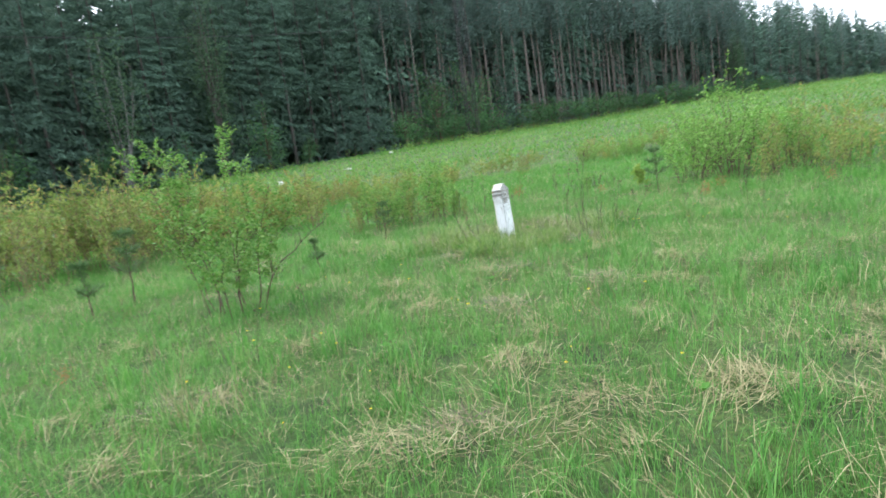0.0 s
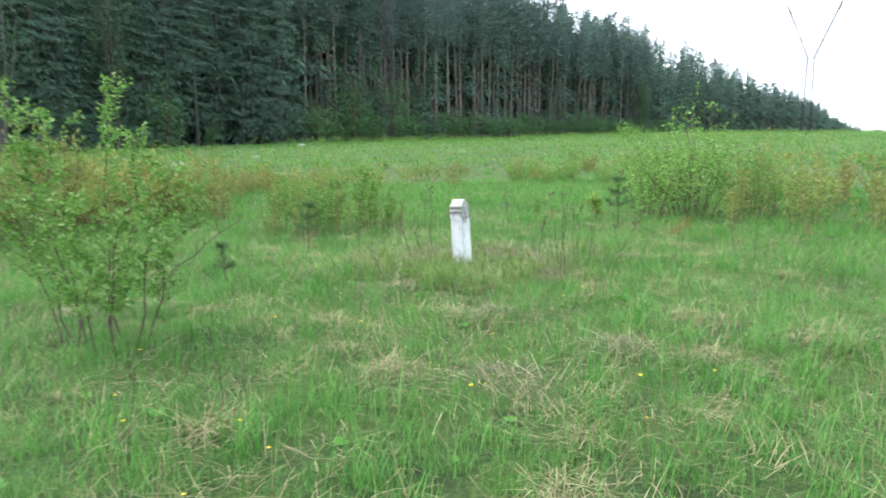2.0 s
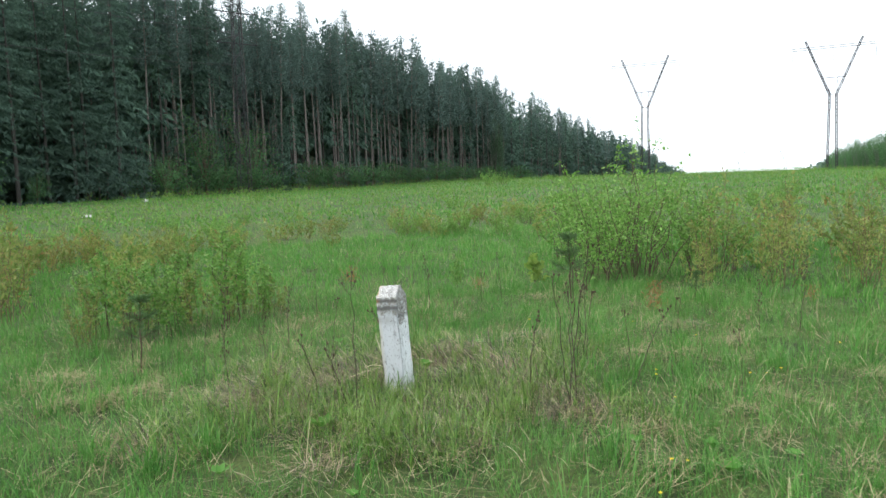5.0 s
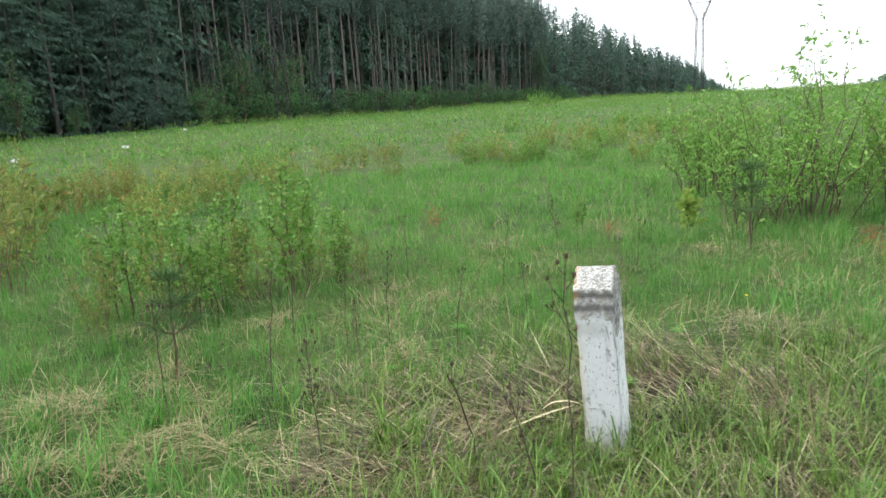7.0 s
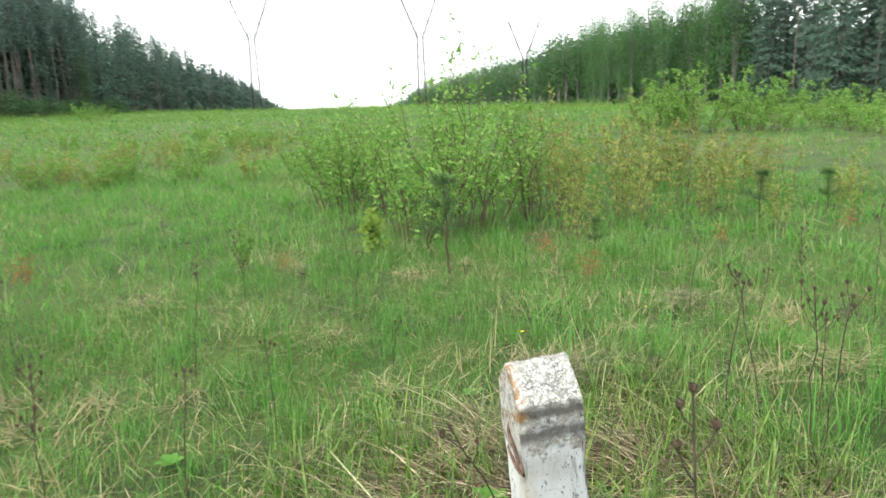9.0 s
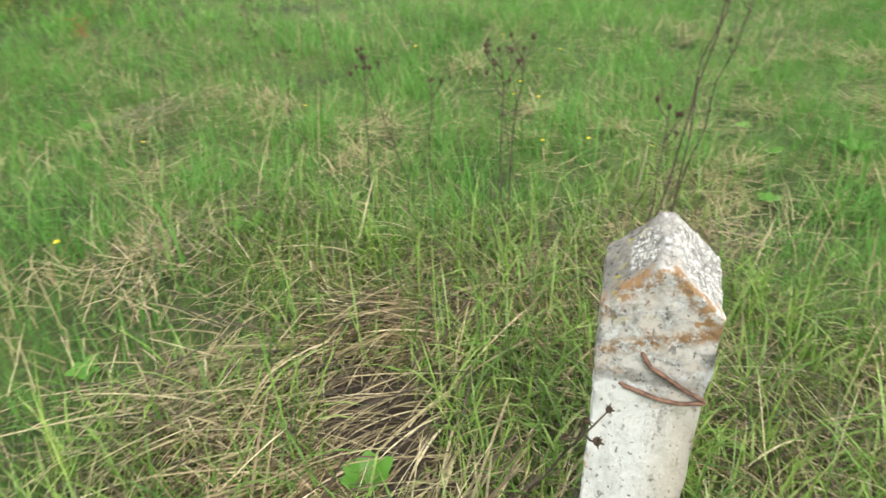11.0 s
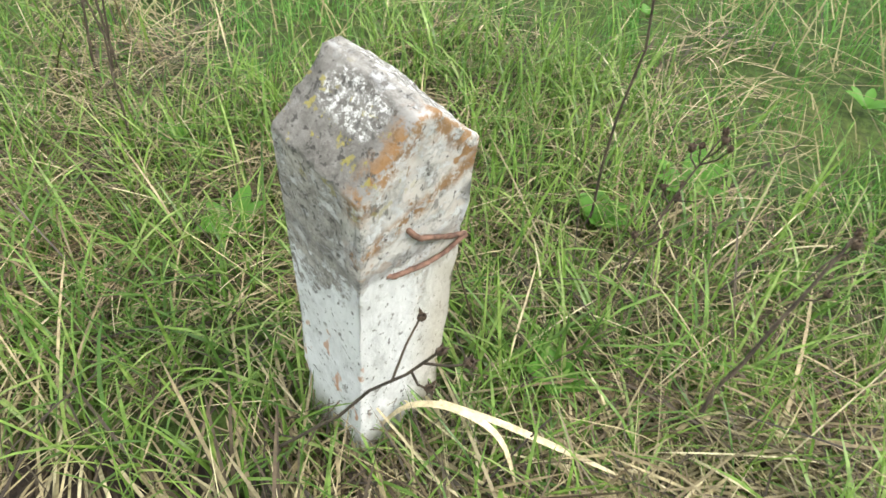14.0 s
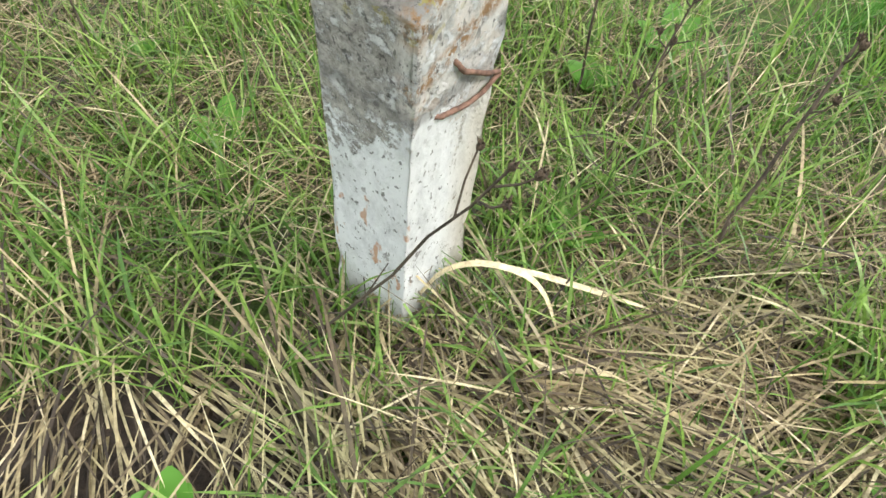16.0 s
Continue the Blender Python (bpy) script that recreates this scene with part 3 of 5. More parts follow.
# ---------------------------------------------------------------- forest trees
def build_spruce(name, height, nbranch, per, bare, seed, big=1.0, ratio=0.32):
    g = np.random.default_rng(seed)
    root = new(name)
    h = Heap()
    h.add(*tube([(0, 0, -0.4), (0.05, 0.02, height * 0.4), (0.0, 0.05, height)], 0.19, 0.02, 7))
    part("trunk", h.mesh("trunk", M_SPRUCEBARK), root)
    P, D, S = [], [], []
    for k in range(nbranch):
        f = bare + (0.99 - bare) * (k + g.random()) / nbranch
        z0 = height * f
        reach = (0.4 + 3.7 * (1 - f) ** 0.7) * g.uniform(0.65, 1.15)
        a = g.random() * 2 * np.pi
        dirv = np.array([math.cos(a), math.sin(a), 0])
        t = g.random(per) ** 0.7
        drop = -0.30 * reach * t ** 1.4 + 0.16 * reach * np.maximum(t - 0.7, 0)
        side = np.array([-dirv[1], dirv[0], 0])
        p = dirv * (reach * t)[:, None] + side * (g.normal(size=per) * 0.27 * reach * t)[:, None]
        p[:, 2] += z0 + drop - g.random(per) * 0.25
        P.append(p)
        D.append(dirv * 0.7 + side * g.normal(size=(per, 1)) * 0.6 + np.array([0, 0, -0.75]) + g.normal(size=(per, 3)) * 0.25)
        S.append(g.uniform(0.4, 0.95, per) * (0.6 + 0.55 * (1 - f)) * big)
    h = Heap()
    h.add(*leaves(np.concatenate(P), np.concatenate(D), np.concatenate(S), ratio, g))
    part("crown", h.mesh("crown", M_SPRUCE), root)
    return root


def build_pine(name, height, ncl, per, seed, low=0.56, big=1.0, ratio=0.36):
    """A pine: a long bare trunk and a crown of branch clusters that narrows to its top."""
    g = np.random.default_rng(seed)
    root = new(name)
    h = Heap()
    bx, by = g.normal(0, 0.35, 2)
    top = np.array([bx, by, height])
    h.add(*tube([(0, 0, -0.4), (bx * 0.15, by * 0.1, height * 0.35), (bx * 0.6, by * 0.6, height * 0.75), top], 0.135, 0.03, 6))
    P, D, S = [], [], []
    for k in range(ncl):
        f = low + (1 - low) * (k + g.random()) / ncl
        rel = (f - low) / (1 - low)
        c0 = np.array([bx * f, by * f, height * f])
        a = g.random() * 2 * np.pi
        reach = g.uniform(0.25, 1.0) * (0.25 + 2.0 * min(1.0, 0.45 + 2.2 * rel) * (1 - rel) ** 0.65)
        c1 = c0 + [math.cos(a) * reach, math.sin(a) * reach, g.uniform(0.0, 0.45)]
        if k % 2 == 0:
            h.add(*tube([c0, c1], 0.035, 0.012, 3))
        q = g.uniform(0.35, 1.1, per)[:, None]
        P.append(c0 * (1 - q) + c1 * q + g.normal(size=(per, 3)) * [0.30, 0.30, 0.34])
        D.append(g.normal(size=(per, 3)) * 0.8 + [math.cos(a) * 0.4, math.sin(a) * 0.4, 0.5])
        S.append(g.uniform(0.3, 0.7, per) * big * (1.1 - 0.35 * rel))
    for k in range(7):                  # short dead snags under the crown
        z, a = height * g.uniform(0.25, low), g.random() * 6.283
        h.add(*tube([(bx * 0.4, by * 0.4, z), (bx * 0.4 + math.cos(a) * 0.7, by * 0.4 + math.sin(a) * 0.7, z + 0.1)], 0.025, 0.008, 3))
    part("trunk", h.mesh("trunk", M_PINEBARK), root, "bare reddish pine trunk")
    h = Heap()
    h.add(*leaves(np.concatenate(P), np.concatenate(D), np.concatenate(S), ratio, g))
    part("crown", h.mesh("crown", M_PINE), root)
    return root


def build_broadleaf(name, height, width, n, seed, mat, trunk=True, drooping=0.0, big=1.0, trunk_mat=M_BIRCHBARK):
    g = np.random.default_rng(seed)
    root = new(name)
    h = Heap()
    P, D, S = [], [], []
    nl = 9
    for k in range(nl):
        a, f = g.random() * 6.28, g.uniform(0.1, 0.4)
        r = width * g.uniform(0.15, 0.42)
        end = np.array([math.cos(a) * r, math.sin(a) * r, height * g.uniform(0.55, 0.98)])
        st = np.array([0, 0, height * f * 0.6])
        h.add(*tube([st, st * 0.5 + end * 0.5 + [0, 0, 0.05 * height], end], 0.05 * height / 8, 0.012, 5))
        for _ in range(6):
            t = g.uniform(0.08, 1.0)
            c = st * (1 - t) + end * t + g.normal(size=3) * [width * 0.13, width * 0.13, height * 0.07]
            m = n // (nl * 6)
            P.append(c + g.normal(size=(m, 3)) * [width * 0.085, width * 0.085, height * 0.05])
            D.append(g.normal(size=(m, 3)) + [0, 0, -0.2 - drooping])
            S.append(g.uniform(0.5, 1.1, m) * (0.16 + 0.012 * height) * big)
    h.add(*tube([(0, 0, -0.3), (0.05, 0, height * 0.4), (0, 0.08, height * 0.9)], 0.022 * height * 0.6, 0.02, 6))
    part("trunk", h.mesh("trunk", trunk_mat if trunk else M_STEM), root)
    h = Heap()
    h.add(*leaves(np.concatenate(P), np.concatenate(D), np.concatenate(S), 0.6, g))
    part("crown", h.mesh("crown", mat), root)
    return root


SPRUCE_TXT = "dark green spruce with hanging branches at the forest edge"
PINE_TXT = "tall pine with a bare reddish trunk and high dark crown"
BROAD_TXT = "light green birch in fresh spring leaf at the forest edge"
BUSH_TXT = "low bright green leafy bush before the forest trunks"
spruces = [build_spruce("spruce_tree", 25, 170, 66, 0.02, 11, 0.58, 0.18), build_spruce("spruce_tree", 24, 160, 66, 0.06, 12, 0.58, 0.18), build_spruce("spruce_tree", 26, 130, 60, 0.30, 13, 0.58, 0.18)]
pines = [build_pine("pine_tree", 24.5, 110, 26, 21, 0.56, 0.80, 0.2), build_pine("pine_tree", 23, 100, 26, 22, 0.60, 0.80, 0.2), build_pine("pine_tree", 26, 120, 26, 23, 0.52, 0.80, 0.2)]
mid_spruces = [build_spruce("spruce_tree", 25, 120, 30, 0.03, 17, 0.9, 0.2)]
bare_spruces = [build_spruce("spruce_tree", 25.5, 110, 28, 0.46, 18, 0.76, 0.19)]
thin_spruces = [build_spruce("spruce_tree", 24, 95, 11, 0.30, 14, 1.4), build_spruce("spruce_tree", 21, 85, 11, 0.03, 15, 1.4)]
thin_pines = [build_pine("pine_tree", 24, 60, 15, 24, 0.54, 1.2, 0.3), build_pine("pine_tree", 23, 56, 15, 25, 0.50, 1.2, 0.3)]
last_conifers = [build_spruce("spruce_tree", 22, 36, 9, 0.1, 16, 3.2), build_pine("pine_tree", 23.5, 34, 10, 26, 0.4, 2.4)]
birches = [build_broadleaf("birch_tree", 23, 7.0, 8200, 31, M_BROAD, True, 1.3, 0.62), build_broadleaf("birch_tree", 21, 6.8, 7800, 32, M_BROAD, True, 1.1, 0.62)]
far_birches = [build_broadleaf("birch_tree", 20, 8.0, 1300, 33, M_BROAD, True, 1.0, 1.35), build_broadleaf("birch_tree", 18.5, 7.8, 1300, 34, M_BROAD, True, 1.0, 1.35)]
weeping = [build_broadleaf("birch_tree", 19, 5.6, 4300, 37, M_WEEP, True, 1.6, 0.75, M_SPRUCEBARK)]
edge_bushes = [build_broadleaf("leafy_bush", 5.5, 4.5, 1900, 35, M_BROAD, False, 0, 0.85), build_broadleaf("leafy_bush", 3.2, 4.2, 620, 36, M_BROAD, False, 0, 1.25)]


def build_grey_tree():
    """A many-stemmed grey tree with thin foliage."""
    g = np.random.default_rng(38)
    root = new("sallow_tree")
    P, D = [], []
    for k in range(7):
        a, r = k * 0.9 + g.normal(0, 0.2), g.uniform(0.6, 2.6)
        top = np.array([math.cos(a) * r, math.sin(a) * r, g.uniform(8, 14.5) * (1.1 - 0.12 * r)])
        line = np.stack([[0.1 * math.cos(a), 0.1 * math.sin(a), -0.3], top * [0.35, 0.35, 0.3], top * [0.75, 0.75, 0.65], top]) + g.normal(size=(4, 3)) * 0.1
        h = Heap()
        h.add(*tube(line, 0.10, 0.02, 6))
        for j in range(9):
            f = g.uniform(0.35, 1)
            i = min(int(f * 3), 2)
            o = line[i] + (line[i + 1] - line[i]) * (f * 3 - i)
            e = o + g.normal(size=3) * [0.6, 0.6, 0.2] + [0, 0, 0.9]
            h.add(*tube([o, e], 0.03, 0.008, 4))
            P.append(e + g.normal(size=(26, 3)) * 0.5)
            D.append(g.normal(size=(26, 3)) + [0, 0, -0.4])
        part("stem", h.mesh("stem", M_GREYBARK), root)
    h = Heap()
    p = np.concatenate(P)
    h.add(*leaves(p, np.concatenate(D), g.uniform(0.2, 0.4, len(p)), 0.5, g))
    part("crown", h.mesh("crown", M_WEEP), root)
    return tagged(root, "grey many-stemmed sallow tree with thin foliage before spruces", "sallow")


grey_tree = build_grey_tree()
for obs, txt, cat, grp in ((spruces + mid_spruces + bare_spruces + thin_spruces + last_conifers[:1], SPRUCE_TXT, "spruce", "spruces of the forest"), (pines + thin_pines + last_conifers[1:], PINE_TXT, "pine", "pines of the forest"),
                           (birches + far_birches + weeping, BROAD_TXT, "birch", "birches of the forest"), (edge_bushes, BUSH_TXT, "bush", "bushes along the forest")):
    for ob in obs:
        tagged(ob, txt, cat, grp)

placed = set()


def plant(proto, along, side, scale=1.0, turn=None, tilt=0.0):
    """Stands a tree at a place given along and across the cut."""
    x, y = U * along + N * side
    m = pose(x, y, float(hills(x, y)) - 0.05, tilt, 0, rng.uniform(0, 360) if turn is None else turn) @ Matrix.Diagonal((scale, scale, scale * rng.uniform(0.94, 1.06), 1))
    if proto.name in placed:
        copy_thing(proto, m).matrix_basis = m
    else:
        placed.add(proto.name)
        proto.matrix_basis = m


def pick(items):
    return items[int(rng.integers(len(items)))]


# the dark wood: spruces close by, then close-set pines, along the cut
a = -14.0
while a < 190:
    piny = a >= 54
    for row in range(4 if piny else 3 if a > 5 else 1):
        side = 62.0 + row * (2.3 if piny else 3.4) + rng.normal(0, 0.7)
        if a < 38:
            proto = pick(spruces[:2] if row < 1 and a > 8 else thin_spruces)
        elif not piny:
            proto = pick(spruces[1:] if row < 1 else thin_spruces)
        elif row == 0:
            proto = pick(pines + bare_spruces[:1] if a < 105 else thin_pines)
        elif row < 3:
            proto = pick(thin_pines * 2 + thin_spruces[:1])
        else:
            proto = pick(last_conifers)
        plant(proto, a + rng.normal(0, 0.6), side, rng.uniform(0.97, 1.1) * (1.07 if a > 100 else 1.0), None, rng.normal(0, 1.2))
    if piny and rng.random() < 0.22:
        plant(pick(mid_spruces + thin_spruces[1:]), a, 60.8 + rng.normal(0, 0.5), rng.uniform(0.3, 0.62))
    a += (1.9 if a < 110 else 2.6) if piny else 2.6
while a < 640:
    for row in range(2):
        proto = pick((thin_pines if rng.random() < 0.5 else thin_spruces) if a < 300 else last_conifers)
        plant(proto, a + rng.normal(0, 1.5), 63 + row * 4 + rng.normal(0, 1.2), rng.uniform(1.0, 1.2))
    a += 4.0 if a < 300 else 7.0
while a < 1150:
    plant(pick(last_conifers), a, 63 + rng.normal(0, 1.5), rng.uniform(0.9, 1.1))
    a += 9.0
for along, side, sc in ((38, 58.5, 1.2), (57, 58.0, 1.0), (63.0, 58.0, 1.65), (72, 59.0, 1.75), (67.5, 59.8, 0.9), (22, 59, 0.85), (30, 59.5, 0.8), (44, 60, 0.6), (15, 59, 1.1)):
    plant(edge_bushes[0], along, side, sc)
for along in np.arange(56, 210, 2.8):
    plant(edge_bushes[1], along + rng.normal(0, 1), 59.5 + rng.normal(0, 0.9), rng.uniform(0.7, 1.75))
for along in np.arange(58, 190, 5.5):
    plant(thin_spruces[1], along + rng.normal(0, 1.5), 60.8 + rng.normal(0, 0.6), rng.uniform(0.2, 0.42))
for along, side, sc in ((168, 58, 0.85), (175, 59, 0.8)):
    plant(weeping[0], along, side, sc)
plant(grey_tree, 24.0, 58.5, 1.0)
plant(weeping[0], 33.5, 59.0, 1.0)

# the lighter wood on the other side
a = -8.0
while a < 640:
    near = a < 130
    for row in range(1 if a < 48 else 2):
        side = -(76 + row * 4.5 + rng.normal(0, 1.1))
        if near:
            proto = pick(mid_spruces * 2 + pines[:1] if row == 0 and a > 62 else (thin_pines + thin_spruces if row < 2 else last_conifers))
            sc = rng.uniform(1.05, 1.25)
        else:
            proto = pick(birches if a < 215 and row == 0 else far_birches)
            sc = rng.uniform(1.2, 1.5)
        plant(proto, a + rng.normal(0, 1.0), side, sc)
    a += 3.6 if near else (4.2 if a < 250 else 11)
for along in np.arange(0, 240, 6.0):
    plant(edge_bushes[1], along + rng.normal(0, 1), -(73 + rng.normal(0, 0.8)), rng.uniform(0.6, 1.1))


def build_depths():
    """The inside of the woods behind the front rows, with haze put into its leaf colour."""
    h = Heap()
    for sgn, off, tall, n in ((1, 66.5, 20, 26000), (-1, 80.5, 14, 13000)):
        al = rng.uniform(-60, 1, n) + rng.random(n) ** 1.6 * 660
        sd = sgn * (off + rng.random(n) * 13)
        xy = U[None] * al[:, None] + N[None] * sd[:, None]
        z = rng.random(n) ** 1.35 * tall * np.where(rng.random(n) < 0.85, 0.85, 1.15)
        p = np.stack([xy[:, 0], xy[:, 1], hills(xy[:, 0], xy[:, 1]) + z], 1)
        d = rng.normal(size=(n, 3)) * [1, 1, 0.5]
        h.add(*leaves(p, d, rng.uniform(1.2, 3.4, n), 0.7, rng))
    for sgn, off, low, tall, n in ((1, 69, 12.5, 21.5, 9000), (-1, 79, 2, 20, 9000)):       # closed canopy over the trunks
        al, sd = 45 + rng.random(n) ** 1.4 * 420, sgn * (off + rng.random(n) * 8)
        xy = U[None] * al[:, None] + N[None] * sd[:, None]
        p = np.stack([xy[:, 0], xy[:, 1], hills(xy[:, 0], xy[:, 1]) + rng.uniform(low, tall, n)], 1)
        h.add(*leaves(p, rng.normal(size=(n, 3)) + [0, 0, 0.4], rng.uniform(1.0, 2.4, n), 0.6, rng))
    for sgn, off, tall, n in ((1, 81, 22, 11000), (-1, 95, 15, 6000)):
        al = rng.uniform(-60, 1, n) + rng.random(n) ** 1.5 * 660
        sd = sgn * (off + rng.random(n) * 5)
        xy = U[None] * al[:, None] + N[None] * sd[:, None]
        p = np.stack([xy[:, 0], xy[:, 1], hills(xy[:, 0], xy[:, 1]) + rng.random(n) * tall - 0.5], 1)
        h.add(*leaves(p, rng.normal(size=(n, 3)) * [1, 1, 0.6], rng.uniform(3.0, 5.0, n), 0.9, rng))
    for sgn, off, tall in ((1, 64, 22), (-1, 78, 17)):
        n = 4500
        al = 640 + rng.random(n) ** 1.8 * 2600
        sd = sgn * (off + rng.random(n) * 14)
        xy = U[None] * al[:, None] + N[None] * sd[:, None]
        p = np.stack([xy[:, 0], xy[:, 1], hills(xy[:, 0], xy[:, 1]) + rng.random(n) * tall - 2], 1)
        h.add(*leaves(p, rng.normal(size=(n, 3)) * [1, 1, 0.8], rng.uniform(4, 8, n), 0.6, rng))
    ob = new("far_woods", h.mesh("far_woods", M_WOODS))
    tagged(ob, "tangled depth of the forest behind its front trees, haze in its colour", "woods", kind="stuff")


build_depths()
# ---------------------------------------------------------------- shrubs and saplings
def bent(g, base, top, wob, n=6):
    t = np.linspace(0, 1, n)[:, None]
    p = np.array(base) * (1 - t) + np.array(top) * t
    p[1:-1] += g.normal(size=(n - 2, 3)) * wob
    out = (np.array(top) - np.array(base)) * [1, 1, 0]
    p += out * ((t - 0.5) ** 2 - 0.25) * 0.5
    return p


def build_shrub(name, seed, height, width, stems, twigs, per, leaf, ratio, leaf_mat, stem_mat, low=0.18, foot=0.25, thick=0.009, droop=0.2, twig_parts=False):
    """A many-stemmed shrub: each stem its own mesh with its twigs, and the leaves."""
    g = np.random.default_rng(seed)
    root = new(name)
    P, D, S = [], [], []
    for k in range(stems):
        a = g.random() * 6.283
        r = width * 0.5 * g.random() ** 0.6
        b = np.array([math.cos(a), math.sin(a), 0]) * r * foot
        top = np.array([math.cos(a) * r, math.sin(a) * r, height * g.uniform(0.58, 1.0) * (1 - 0.25 * r / (width * 0.5))])
        line = bent(g, b - [0, 0, 0.03], top, 0.02 * height)
        h = Heap()
        h.add(*tube(line, thick * g.uniform(0.7, 1.1), 0.0022, 5))
        length = np.linalg.norm(top - b)
        loose = []
        for j in range(twigs):
            f = low + (1 - low) * (j + g.random()) / twigs
            i = min(int(f * 5), 4)
            o = line[i] + (line[i + 1] - line[i]) * (f * 5 - i)
            aa = g.random() * 6.283
            tl = length * g.uniform(0.10, 0.26) * (1.15 - 0.55 * f)
            e = o + np.array([math.cos(aa) * 0.8, math.sin(aa) * 0.8, g.uniform(0.35, 1.0)]) * tl
            if twig_parts:
                loose.append(tube([o, e], 0.0025, 0.001, 3))
            else:
                h.add(*tube([o, e], 0.0025, 0.001, 3))
            q = g.random(per)[:, None] ** 0.6
            P.append(o * (1 - q) + e * q + g.normal(size=(per, 3)) * 0.012)
            D.append((e - o) / tl * 0.5 + g.normal(size=(per, 3)) * 0.75 + [0, 0, -droop])
            S.append(leaf * g.uniform(0.55, 1.2, per))
        m = per * 2
        q = g.uniform(0.55, 1.0, m)
        i = np.minimum((q * 5).astype(int), 4)
        P.append(line[i] + (line[i + 1] - line[i]) * (q * 5 - i)[:, None])
        D.append(g.normal(size=(m, 3)) * 0.8 + [0, 0, 0.35])
        S.append(leaf * g.uniform(0.5, 1.0, m))
        stem = part("stem", h.mesh("stem", stem_mat), root)
        for v, f in loose:
            t = Heap()
            t.add(v, f)
            part("twig", t.mesh("twig", stem_mat), stem)
    h = Heap()
    h.add(*leaves(np.concatenate(P), np.concatenate(D), np.concatenate(S), ratio, g))
    part("foliage", h.mesh("foliage", leaf_mat), root)
    return root


def stand(ob, x, y, turn=0, scale=1.0, sink=0.02, tilt=0.0, copy=False):
    m = pose(x, y, float(hills(x, y)) - sink, tilt, 0, turn) @ Matrix.Diagonal((scale, scale, scale, 1))
    if copy:
        ob = copy_thing(ob, m)
    ob.matrix_basis = m
    return ob


WILLOW_TXT = "many-stemmed green willow bush in fresh leaf among grass"
MEADOW_TXT = "yellow-green meadowsweet thicket with brownish young shoots"

# birch saplings
sapling = build_shrub("birch_sapling", 41, 2.15, 1.55, 10, 26, 34, 0.036, 0.58, M_BIRCH, M_STEM, 0.27, 0.35, 0.008, twig_parts=True)
stand(tagged(sapling, "bushy young birch sapling with bright green leaves", "birch sapling", "saplings in the meadow"), -1.98, 6.55, 30)
small = build_shrub("birch_sapling", 42, 0.95, 0.6, 4, 14, 13, 0.044, 0.65, M_BIRCH, M_STEM, 0.25, 0.3, 0.006, twig_parts=True)
tagged(small, "knee-high birch sapling with fresh leaves in grass", "birch sapling", "saplings in the meadow")
stand(small, -1.2, 12.25, 10, 1.05)
for x, y, sc, tn in ((0.0, 12.3, 1.25, 60), (-0.45, 12.7, 1.0, 140), (-0.75, 11.9, 0.95, 200), (0.25, 12.9, 1.0, 280), (-1.0, 12.6, 0.9, 320), (-0.55, 12.2, 0.85, 20), (0.4, 12.5, 0.8, 100), (3.1, 13.2, 0.55, 40), (8.0, 16.5, 0.9, 77)):
    stand(small, x, y, tn, sc, copy=True)
yellow = build_shrub("aspen_sapling", 43, 0.82, 0.32, 2, 9, 7, 0.075, 0.85, M_LIME, M_STEM, 0.3, 0.3, 0.006, twig_parts=True)
stand(tagged(yellow, "slender aspen sapling with yellowish new leaves", "aspen sapling", "saplings in the meadow"), 3.92, 12.43, 0, 1.1)

# the big willow and its neighbours
willow = build_shrub("willow_bush", 51, 2.15, 2.7, 24, 14, 7, 0.072, 0.40, M_WILLOW, M_STEM, 0.2, 0.35, 0.010)
stand(tagged(willow, WILLOW_TXT, "willow bush", "willow bushes"), 5.75, 12.75, 0)
willow2 = build_shrub("willow_bush", 52, 1.6, 2.1, 17, 12, 7, 0.070, 0.40, M_WILLOW, M_STEM, 0.2, 0.4, 0.008)
stand(tagged(willow2, WILLOW_TXT, "willow bush", "willow bushes"), 6.1, 14.9, 0)
willow3 = build_shrub("willow_bush", 53, 1.5, 2.0, 15, 9, 20, 0.064, 0.42, M_WILLOW, M_STEM, 0.12, 0.35, 0.009)
stand(tagged(willow3, WILLOW_TXT, "willow bush", "willow bushes"), 8.6, 18.5, 0, 0.6)
for x, y, sc, tn in ((5.0, 12.75, 0.95, 200), (6.6, 12.2, 0.95, 320), (6.3, 14.2, 0.95, 90), (7.3, 13.5, 0.95, 30), (7.0, 15.6, 0.9, 140), (8.2, 17.0, 0.8, 260), (22.6, 14.8, 2.0, 50), (24.2, 13.6, 1.9, 150), (23.0, 12.6, 1.5, 250), (24.6, 16.2, 1.9, 310), (22.0, 16.0, 1.5, 80), (24.0, 10.4, 1.25, 20), (25.5, 11.5, 1.4, 120), (22.5, 9.8, 1.1, 240),
                     (23.2, 8.6, 1.15, 70), (24.6, 7.2, 1.2, 100), (24.2, 5.4, 1.15, 10), (26.5, 9.0, 1.3, 200), (27, 6.5, 1.3, 230), (22.4, 7.0, 1.0, 130), (23.0, 4.0, 1.1, 170), (25, 2.5, 1.2, 300), (9.5, 23.0, 0.6, 60), (6.6, 21.2, 0.6, 45), (7.5, 20.6, 0.55, 190),
                     (13.5, 25.5, 0.6, 15), (34, 78, 1.8, 0), (37, 80, 1.6, 90), (16, 20, 0.7, 120), (19, 22, 0.75, 210), (30, 26, 0.9, 25), (38, 30, 1.0, 250), (29, 17.5, 1.2, 80)):
    stand(willow2 if np.hypot(x, y - 8) < 9 else willow3, x, y, tn, sc * (0.85 if x > 21 else 1.0), copy=True)

